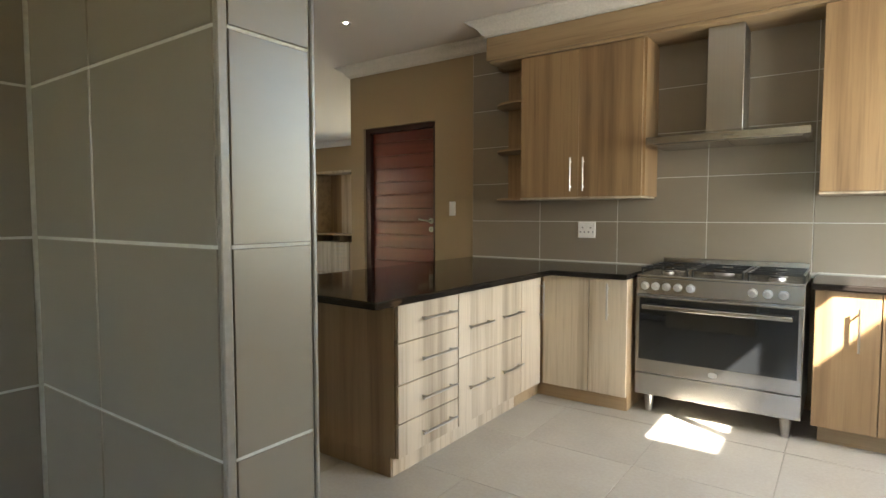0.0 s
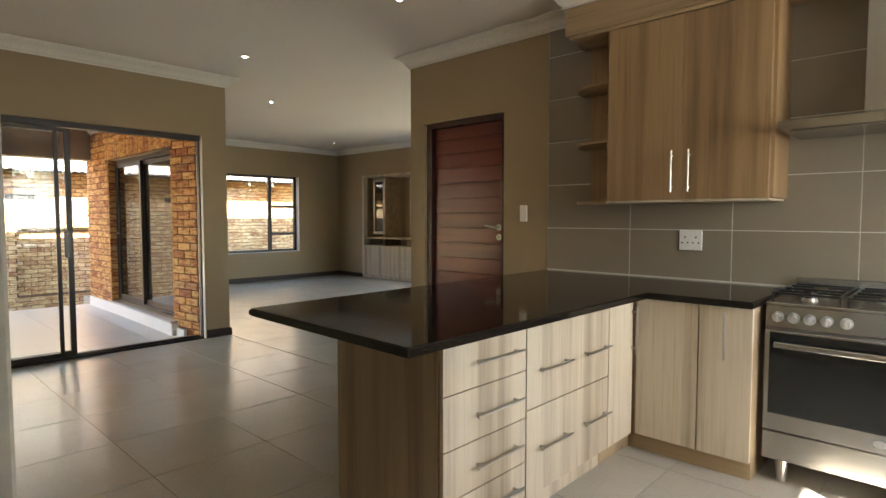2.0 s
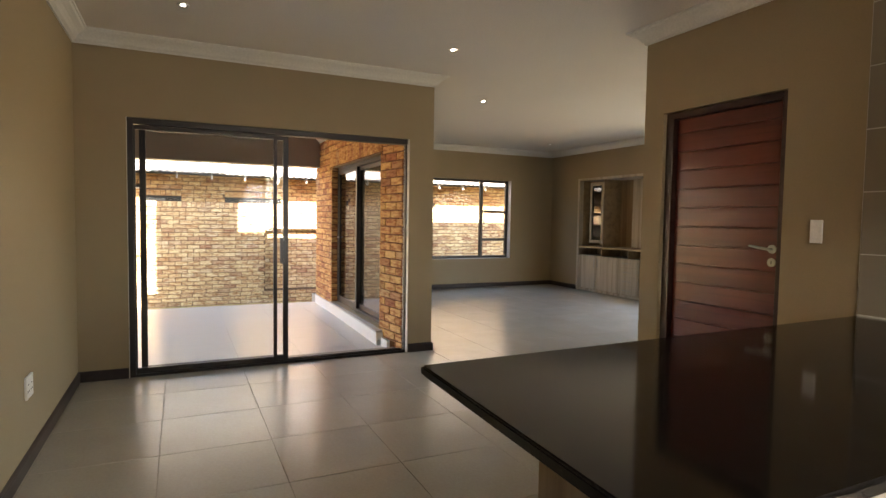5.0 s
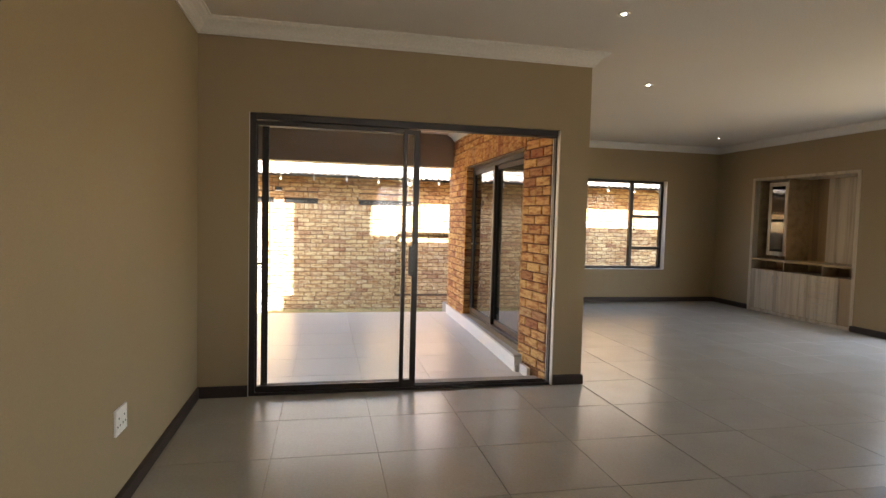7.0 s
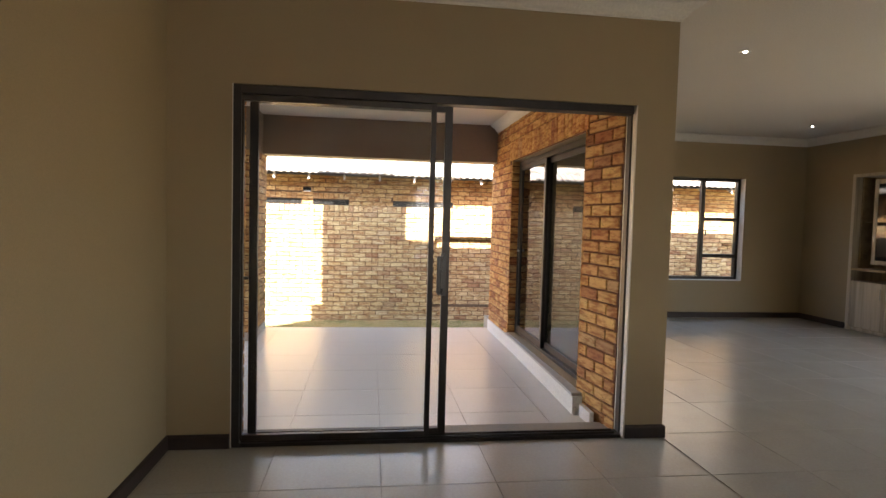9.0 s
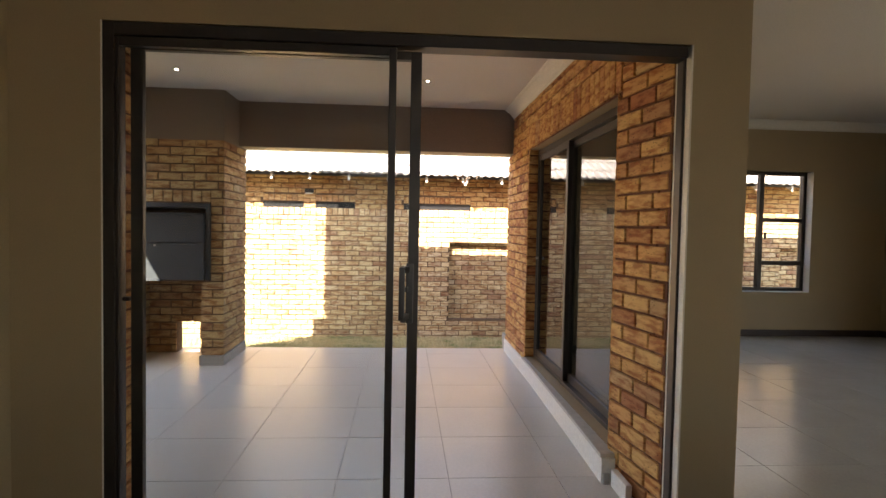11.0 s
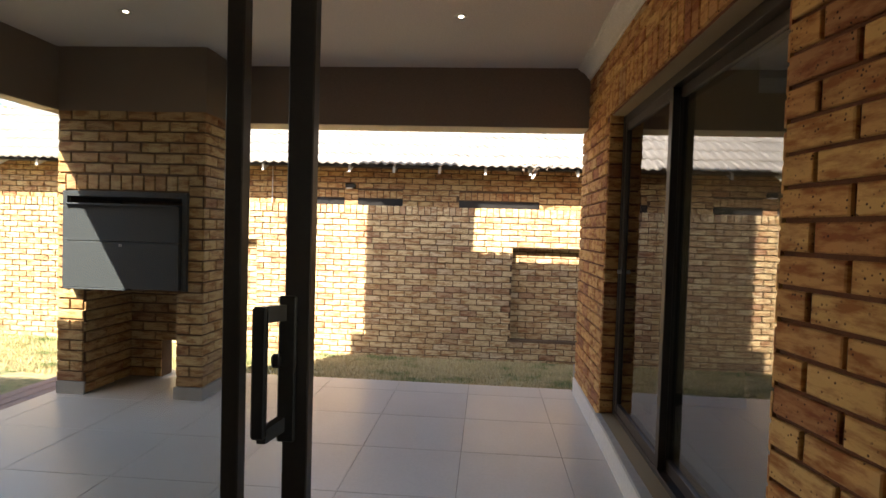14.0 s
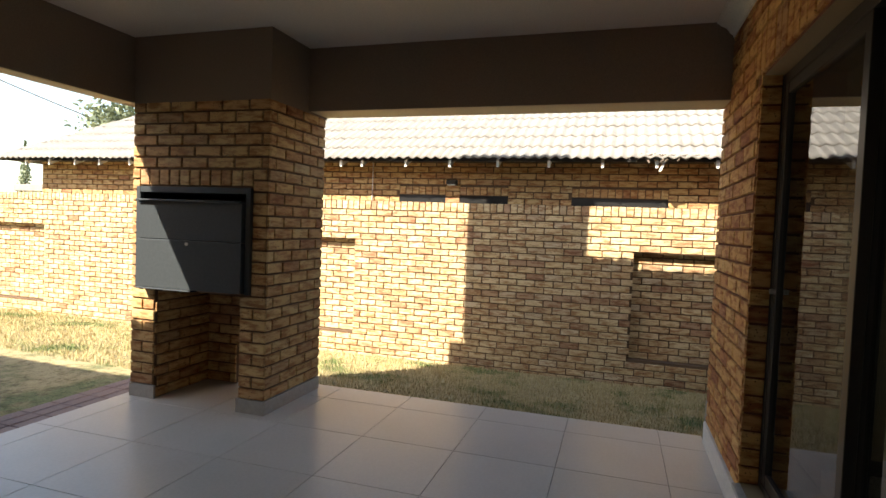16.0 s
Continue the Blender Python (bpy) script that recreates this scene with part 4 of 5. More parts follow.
def hood():
    h = thing("cooker_hood", (-1.0, 4.4, 1.65), "brushed stainless steel cooker hood with a square flue", "cooker hood")
    x0, x1, y0, y1 = -1.475, -0.585, 4.155, 4.642
    bm = bmesh.new()
    lo = [(x0, y0, 1.700), (x1, y0, 1.700), (x1, y1, 1.700), (x0, y1, 1.700)]
    mi = [(x, y, 1.740) for x, y, z in lo]
    up = [(-1.185, 4.38, 1.785), (-0.935, 4.38, 1.785), (-0.935, y1, 1.785), (-1.185, y1, 1.785)]
    rings = [[bm.verts.new(p) for p in r] for r in (lo, mi, up)]
    for r, s in zip(rings, rings[1:]):
        for i in range(4):
            bm.faces.new((r[i], r[(i + 1) % 4], s[(i + 1) % 4], s[i]))
    bm.faces.new(rings[0][::-1])
    bm.faces.new(rings[2])
    part("canopy", bm, "steel", h)
    part("flue", box(-1.165, 4.395, 1.786, -0.955, y1, 2.438, bevel=0.002), "steel_v", h)
    for p, q in ((x0 + 0.04, -1.02), (-1.0, x1 - 0.04)):
        part("filter", box(p, y0 + 0.05, 1.694, q, y1 - 0.05, 1.699), "steel", h)
    for i in range(5):
        part("button", cyl((-1.03 + i * 0.014, y0 - 0.003, 1.722), (-1.03 + i * 0.014, y0 + 0.002, 1.722), 0.004, 10), "black", h)


hood()


def cooker():
    c = thing("range_cooker", (-1.02, 4.3, 0), "freestanding stainless steel range cooker with black glass oven door", "cooker")
    x0, x1, yf, yb = -1.468, -0.574, 4.000, 4.625
    part("body", box(x0, yf + 0.022, 0.115, x1, yb, 0.858, bevel=0.002), "steel_v", c)
    part("hob", boxes((x0, yf, 0.858, x1, yb, 0.872), bevel=0.003), "steel", c)
    part("splashback", box(x0 + 0.01, yb - 0.03, 0.872, x1 - 0.01, yb - 0.01, 0.945, bevel=0.003), "steel", c)
    part("control_panel", box(x0, yf, 0.752, x1, yf + 0.021, 0.857, bevel=0.003), "steel", c)
    for x in (-1.415, -1.352, -1.288, -1.222, -1.150, -0.822, -0.748, -0.672):
        bm = cyl((x, yf, 0.805), (x, yf - 0.008, 0.805), 0.025, 20)
        add_cyl(bm, (x, yf - 0.008, 0.805), (x, yf - 0.030, 0.805), 0.019, 18, 0.016)
        add_box(bm, x - 0.004, yf - 0.036, 0.788, x + 0.004, yf - 0.030, 0.822, bevel=0.001)
        part("knob", bm, "knob", c, "round steel control knob")
    d = part("oven_door", box(x0 + 0.002, yf - 0.012, 0.262, x1 - 0.002, yf + 0.018, 0.742, bevel=0.003), "steel", c)
    part("glass", box(x0 + 0.024, yf - 0.0165, 0.345, x1 - 0.024, yf - 0.0125, 0.732, bevel=0.001), "oven_glass", d, "black oven glass")
    bm = box(x0 + 0.050, yf - 0.062, 0.668, x1 - 0.050, yf - 0.044, 0.694, bevel=0.004)
    for x in (x0 + 0.07, x1 - 0.07):
        add_box(bm, x - 0.012, yf - 0.046, 0.670, x + 0.012, yf - 0.0125, 0.692, bevel=0.002)
    part("door_handle", bm, "steel", d, "long steel oven handle")
    bm = cyl((-1.015, yf - 0.0125, 0.303), (-1.015, yf - 0.0155, 0.303), 0.016, 20)
    for v in bm.verts:
        v.co.x = -1.015 + (v.co.x + 1.015) * 1.5
    part("badge", bm, "chrome", d, "small oval badge")
    part("drawer", box(x0 + 0.002, yf - 0.008, 0.120, x1 - 0.002, yf + 0.018, 0.254, bevel=0.003), "steel", c)
    for x in (x0 + 0.075, x1 - 0.075):
        for y in (yf + 0.06, yb - 0.08):
            bm = cyl((x, y, 0.0), (x, y, 0.115), 0.020, 16, 0.032)
            part("leg", bm, "steel_v", c)
    for bx, by, r in ((-1.32, 4.17, 0.035), (-1.32, 4.44, 0.045), (-1.02, 4.31, 0.060), (-0.72, 4.17, 0.045), (-0.72, 4.44, 0.035)):
        b = part("burner", cyl((bx, by, 0.872), (bx, by, 0.884), r, 24, r * 0.9), "chrome", c)
        part("burner_cap", cyl((bx, by, 0.885), (bx, by, 0.892), r * 0.75, 24), "black", b)
    for gx in (-1.32, -1.02, -0.72):
        bm = bmesh.new()
        w = 0.135
        for x in (gx - w, gx + w):
            add_box(bm, x - 0.005, 4.07, 0.905, x + 0.005, 4.55, 0.914)
        for y in (4.07, 4.31, 4.55):
            add_box(bm, gx - w, y - 0.005, 0.9045, gx + w, y + 0.005, 0.9145)
        for y in (4.17, 4.44):
            add_box(bm, gx - w, y - 0.004, 0.905, gx - 0.03, y + 0.004, 0.915)
            add_box(bm, gx + 0.03, y - 0.004, 0.905, gx + w, y + 0.004, 0.915)
        for x in (gx - w, gx + w):
            for y in (4.075, 4.545):
                add_box(bm, x - 0.005, y - 0.005, 0.873, x + 0.005, y + 0.005, 0.905)
        part("pan_support", bm, "black", c, "black cast iron pan support")


cooker()


def door():
    d = thing("interior_door", (-3.98, NORTH + 0.1, 0), "closed red-brown varnished door with horizontal grooves and a chrome lever", "door")
    x0, x1, zt = -4.438, -3.532, 2.118
    part("frame", boxes((x0, NORTH + 0.03, 0.0, x0 + 0.062, NORTH + 0.14, zt), (x1 - 0.045, NORTH + 0.03, 0.0, x1, NORTH + 0.14, zt), (x0 + 0.062, NORTH + 0.03, zt - 0.045, x1 - 0.045, NORTH + 0.14, zt), bevel=0.002), "door_frame", d)
    leaf = part("leaf", box(x0 + 0.064, NORTH + 0.082, 0.006, x1 - 0.047, NORTH + 0.12, zt - 0.047), "door", d)
    z, k = 0.008, 0.131
    while z < zt - 0.06:
        part("board", box(x0 + 0.066, NORTH + 0.070, z, x1 - 0.049, NORTH + 0.0815, min(z + k - 0.007, zt - 0.049), bevel=0.003), "door", leaf)
        z += k
    hx = x1 - 0.095
    bm = cyl((hx, NORTH + 0.0695, 1.190), (hx, NORTH + 0.060, 1.190), 0.026, 20)
    add_cyl(bm, (hx, NORTH + 0.060, 1.190), (hx, NORTH + 0.025, 1.190), 0.009, 12)
    add_cyl(bm, (hx + 0.005, NORTH + 0.027, 1.190), (hx - 0.06, NORTH + 0.025, 1.197), 0.008, 12)
    add_cyl(bm, (hx - 0.06, NORTH + 0.025, 1.197), (hx - 0.125, NORTH + 0.030, 1.207), 0.008, 12, 0.006)
    part("lever", bm, "chrome", leaf, "chrome lever handle")
    bm = cyl((hx, NORTH + 0.0695, 1.110), (hx, NORTH + 0.062, 1.110), 0.026, 20)
    part("escutcheon", bm, "chrome", leaf, "round chrome keyhole cover")
    part("keyhole", box(hx - 0.003, NORTH + 0.0612, 1.100, hx + 0.003, NORTH + 0.0618, 1.120), "black", leaf)


door()


def socket(name, x, z, y, w=0.145, h=0.145, label=""):
    s = thing(name, (x, y, z), label, "socket")
    part("plate", box(x - w / 2, y - 0.014, z - h / 2, x + w / 2, y - 0.0005, z + h / 2, bevel=0.003), "white_plastic", s)
    for dx in (-w * 0.24, w * 0.24):
        for ax, az in ((0, 0.018), (-0.017, -0.016), (0.017, -0.016)):
            part("hole", cyl((x + dx + ax, y - 0.0138, z + az), (x + dx + ax, y - 0.0148, z + az), 0.0055, 10), "black", s)
    for k in (-0.33, 0.15):
        part("rocker", box(x + w * k, y - 0.018, z + h * 0.26, x + w * (k + 0.18), y - 0.0141, z + h * 0.38, bevel=0.001), "white_plastic", s)
    return s


socket("wall_socket", -2.049, 1.130, 4.647, 0.138, 0.125, "white double wall socket on the grey tiles")
sw = thing("light_switch", (-3.33, 4.655, 1.305), "white light switch plate on the cream wall", "switch")
part("plate", box(-3.363, 4.643, 1.240, -3.297, 4.6545, 1.368, bevel=0.003), "white_plastic", sw)
part("rocker", box(-3.342, 4.639, 1.29, -3.318, 4.6425, 1.318, bevel=0.001), "white_plastic", sw)
# dining socket on the south wall
ds = thing("dining_socket", (-4.995, SOUTH_D, 0.42), "white double wall socket low on the dining wall", "socket")
part("plate", box(-5.068, SOUTH_D + 0.0005, 0.362, -4.928, SOUTH_D + 0.013, 0.482, bevel=0.003), "white_plastic", ds)
for dx in (-0.034, 0.034):
    for ax, az in ((0, 0.018), (-0.015, -0.016), (0.015, -0.016)):
        part("hole", cyl((-4.995 + dx + ax, SOUTH_D + 0.0128, 0.42 + az), (-4.995 + dx + ax, SOUTH_D + 0.0138, 0.42 + az), 0.0055, 10), "black", ds)


# ---- dresser in the living room ----
def dresser():
    d = thing("built_in_dresser", (-9.33, LIV_N + 0.2, 0), "built-in pale oak dresser with glazed cabinet, doors and drawers", "dresser")
    x0, x1, y0, y1 = -10.248, -8.402, LIV_N - 0.012, LIV_N + 0.49
    part("surround", boxes((x0 - 0.03, y0, 0.0, x0 + 0.022, y1, 2.163), (x1 - 0.022, y0, 0.0, x1 + 0.03, y1, 2.163), (x0 + 0.022, y0, 2.120, x1 - 0.022, y1, 2.163), bevel=0.002), "oak", d)
    part("back_board", box(x0 + 0.022, y1 - 0.02, 0.05, x1 - 0.022, y1, 2.12), "oak_upper", d)
    part("base", box(x0 + 0.022, y0 + 0.04, 0.0, x1 - 0.022, y1 - 0.02, 0.045), "oak", d)
    part("lower_carcass", box(x0 + 0.022, y0 + 0.034, 0.046, x1 - 0.022, y1 - 0.021, 0.69), "oak_dark", d)
    part("counter", box(x0 + 0.022, y0 + 0.004, 0.835, x1 - 0.022, y1 - 0.021, 0.865, bevel=0.002), "oak_h", d)
    for xd in (-9.60, -8.91):
        part("divider", box(xd, y0 + 0.03, 0.69, xd + 0.015, y1 - 0.021, 0.834), "oak_h", d)
    for a, b, hx in ((x0 + 0.03, -9.70, -9.745), (-9.695, -9.165, -9.655)):
        dr = part("door", box(a, y0 + 0.012, 0.055, b - 0.003, y0 + 0.032, 0.688, bevel=0.001), "oak", d)
        bar_handle(dr, (hx, y0 + 0.012, 0.47), (hx, y0 + 0.012, 0.62), (0, -0.022, 0), 0.005)
    for z0, z1 in ((0.055, 0.21), (0.213, 0.37), (0.373, 0.53), (0.533, 0.688)):
        dr = part("drawer", box(-9.162, y0 + 0.012, z0, -8.62, y0 + 0.032, z1, bevel=0.001), "oak", d)
        bar_handle(dr, (-9.0, y0 + 0.012, (z0 + z1) / 2), (-8.78, y0 + 0.012, (z0 + z1) / 2), (0, -0.022, 0), 0.005)
    # glazed cabinet
    part("glazed_cabinet", boxes((-10.20, y0 + 0.08, 0.866, -10.185, y1 - 0.021, 2.119), (-9.63, y0 + 0.08, 0.866, -9.612, y1 - 0.021, 2.119), (-10.184, y0 + 0.10, 1.50, -9.631, y1 - 0.022, 1.51)), "oak_h", d)
    gd = part("glazed_door", boxes((-9.985, y0 + 0.06, 0.93, -9.93, y0 + 0.078, 2.075), (-9.665, y0 + 0.06, 0.93, -9.61, y0 + 0.078, 2.075), (-9.93, y0 + 0.06, 0.93, -9.665, y0 + 0.078, 0.99), (-9.93, y0 + 0.06, 2.015, -9.665, y0 + 0.078, 2.075), bevel=0.001), "oak", d)
    part("pane", box(-9.93, y0 + 0.067, 0.99, -9.665, y0 + 0.071, 2.015), "oven_glass", gd, "dark reflecting glass")
    bar_handle(gd, (-9.635, y0 + 0.06, 1.10), (-9.635, y0 + 0.06, 1.25), (0, -0.02, 0), 0.004)
    part("board", box(-9.30, y1 - 0.016, 0.866, -8.43, y1 - 0.021, 2.119), "oak", d)
    part("cable_outlet", box(-8.67, y1 - 0.052, 1.37, -8.61, y1 - 0.0165, 1.45, bevel=0.002), "black", d)


dresser()


# ---- downlights ----
def downlight(x, y, z, label, group):
    d = thing("downlight", (x, y, z), label, "ceiling light", group)
    bm = bmesh.new()
    n = 24
    prof = [(0.040, 0.0), (0.040, -0.004), (0.036, -0.006), (0.026, -0.004), (0.020, 0.0)]
    rings = []
    for i in range(n):
        t = 2 * math.pi * i / n
        rings.append([bm.verts.new((x + r * math.cos(t), y + r * math.sin(t), z + h - 0.0005)) for r, h in prof])
    for i in range(n):
        a, b = rings[i], rings[(i + 1) % n]
        for j in range(len(prof) - 1):
            bm.faces.new((a[j], a[j + 1], b[j + 1], b[j]))
    part("ring", bm, "chrome", d, smooth=True)
    part("lamp", cyl((x, y, z - 0.0045), (x, y, z - 0.0005), 0.012, 20), "lamp", d, "lit lamp")


for x, y in ((-3.66, 3.65), (-5.71, 3.58), (-7.37, 4.80), (-10.06, 7.71), (-5.67, 1.53)):
    downlight(x, y, CEIL, "small round lit downlight in the white ceiling", "room downlights")
for x, y in ((-9.08, 2.51), (-9.00, 0.46), (-7.75, 2.51)):
    downlight(x, y, PCEIL, "small round lit downlight in the patio ceiling", "patio downlights")


# ---- kitchen wall tiles ----
KT = 4.6530
tiled = obj("kitchen_tiling", box(-3.108, 4.6475, TOP - 0.03, EAST, 4.6545, 2.66), "grout_pale", kind="structure")
ZJ = [0.880, 1.195, 1.512, 1.827, 2.142, 2.457, 2.66]
XJ = [-3.108, -2.453, -1.811, -1.190, -0.576, 0.035, EAST - 0.002]
# stub wall and scullery tiling
stub_tiling = obj("scullery_tiling", boxes((-1.786, 0.8925, 0.0, -1.128, 0.8995, CEIL), (-1.1285, 0.905, 0.0, -1.122, 1.059, CEIL), (-1.7855, -1.6, 0.0, -1.780, 0.892, CEIL)), "grout_pale", kind="structure")
obj("tile_edge_trim", boxes((-1.1275, 0.8885, 0.0, -1.1165, 0.9045, CEIL), (-1.1275, 1.054, 0.0, -1.1165, 1.0625, CEIL), bevel=0.002), "tile_trim", kind="structure")


# ---- braai ----
def braai():
    b = thing("braai_fireplace", (-10.02, 0.065, PFLOOR), "yellow-brown brick barbecue pillar with closed charcoal steel doors", "barbecue")
    x0, x1, y0, y1 = -10.386, -9.672, -0.492, 0.623
    # core behind the bricks: legs, back, sides of the box, upper part
    part("pier", box(x0, y0, PFLOOR, x1, -0.302, 0.768), "mortar_braai", b)
    part("pier", box(x0, 0.432, PFLOOR, x1, y1, 0.768), "mortar_braai", b)
    part("back", wall_mesh("x", x0, -10.232, -0.302, 0.432, PFLOOR, 0.768, [(-0.02, 0.22, PFLOOR, 0.30)]), "mortar_braai", b)
    part("chimney_breast", wall_mesh("x", x0, x1, y0, y1, 0.768, 2.565, [(-0.438, 0.511, 0.80, 1.50)]), "mortar_braai", b)
    part("box_back", box(x0 + 0.001, -0.438, 0.80, -10.30, 0.511, 1.50), "mortar_braai", b)
    part("plaster_band", boxes((x0 - 0.02, y0 - 0.01, 2.095, x1 + 0.014, y1 + 0.014, 2.567)), "beam", b, "taupe plaster above the bricks")
    for q in ((x1, y0 - 0.016, PFLOOR, x1 + 0.018, -0.286, 0.065), (x1, 0.416, PFLOOR, x1 + 0.018, y1 + 0.018, 0.065), (x0, y1, PFLOOR, x1 - 0.001, y1 + 0.018, 0.065)):
        part("base_tile", box(*q), "concrete", b, "grey skirting tile")
    # steel box
    s = part("firebox", boxes((-10.25, -0.436, 0.790, -9.652, -0.400, 1.496), (-10.25, 0.473, 0.790, -9.652, 0.509, 1.496), (-10.25, -0.400, 1.462, -9.652, 0.473, 1.496), (-10.25, -0.400, 0.790, -9.652, 0.473, 0.800)), "black", b, "black steel firebox")
    part("frame", boxes((-9.660, -0.444, 0.783, -9.630, -0.408, 1.503), (-9.660, 0.480, 0.783, -9.630, 0.518, 1.503), (-9.660, -0.408, 1.462, -9.630, 0.480, 1.503), bevel=0.002), "braai_steel", s)
    part("upper_door", box(-9.645, -0.392, 1.135, -9.600, 0.474, 1.398, bevel=0.003), "braai_steel", s, "charcoal painted upper flap")
    part("lower_door", box(-9.645, -0.392, 0.790, -9.598, 0.474, 1.131, bevel=0.003), "braai_steel", s, "charcoal painted lower flap")
    part("lip", boxes((-9.646, -0.392, 1.398, -9.570, 0.474, 1.412), bevel=0.003), "braai_steel", s)
    part("lower_lip", box(-9.645, -0.390, 0.778, -9.575, 0.09, 0.789, bevel=0.002), "braai_steel", s)
    part("lock", box(-9.5975, 0.020, 1.098, -9.592, 0.046, 1.118, bevel=0.002), "chrome", s, "small steel lock")
    # chimney above the roof, unseen and sized by its shadow on the boundary wall
    part("chimney", box(x0, y0, 2.76, x0 + 0.28, y1 + 0.17, 4.86), "mortar", b, "plain brick chimney above the roof")
    P = 0.0785
    bricks(b, "+x", x1, y0 - 0.012, y1 + 0.012, 0.065, 2.095, holes=[(-0.302, 0.432, 0.0, 0.79), (-0.444, 0.518, 0.78, 1.505)], solids=[(-0.444, 0.518, 1.512, 1.628)], pitch=P, length=0.205, seed=3, sort="pillar")
    bricks(b, "+y", y1, x0, x1 + 0.001, 0.065, 2.095, pitch=P, length=0.205, seed=4, sort="pillar")
    bricks(b, "-y", y0, x0, x1 + 0.001, 0.0, 2.095, pitch=P, length=0.205, seed=5, sort="pillar")
    bricks(b, "+y", -0.302, -10.23, x1, PFLOOR, 0.765, pitch=P, length=0.205, seed=6, sort="pillar")
    bricks(b, "+x", -10.232, -0.285, 0.432, PFLOOR, 0.765, holes=[(-0.02, 0.22, -0.1, 0.30)], pitch=P, length=0.205, seed=7, sort="pillar")
    return b


braai()


# ---- garden boundary and the house behind it ----
BX = -13.12
bw = thing("boundary_wall", (BX - 0.1, 0, -0.45), "tall yellow-brown brick boundary wall with recessed panels", "wall")
PANELS = [(-8.33, -5.92), (-2.83, -0.42), (3.05, 5.46), (8.54, 10.95)]
rows, y = [], -18.0
for a, b in PANELS:
    rows += [(BX - 0.22, y, -0.6, BX - 0.012, a, 1.56), (BX - 0.22, a, -0.6, BX - 0.012, b, -0.14), (BX - 0.22, a, 1.08, BX - 0.012, b, 1.56), (BX - 0.22, a, -0.14, BX - 0.122, b, 1.08)]
    y = b
rows.append((BX - 0.22, y, -0.6, BX - 0.012, 13.0, 1.56))
part("core", boxes(*rows), "mortar_grey", bw)
part("coping_core", box(BX - 0.218, -18.0, 1.562, BX - 0.014, 13.0, 1.592), "mortar_grey", bw)
holes = [(a, b, -0.14, 1.08) for a, b in PANELS]
bricks(bw, "+x", BX - 0.012, -12.0, 12.0, -0.475, 1.4775, holes=holes, solids=[(-12.0, 12.0, 1.481, 1.598)], pitch=0.0781, length=0.203, near=(0.2, 3.0), limit=300, seed=11, sort="garden")
for i, (a, b) in enumerate(PANELS):
    bricks(bw, "+x", BX - 0.122, a, b, -0.14, 1.08, pitch=0.0781, length=0.203, near=(50, 51), seed=20 + i, sort="garden")


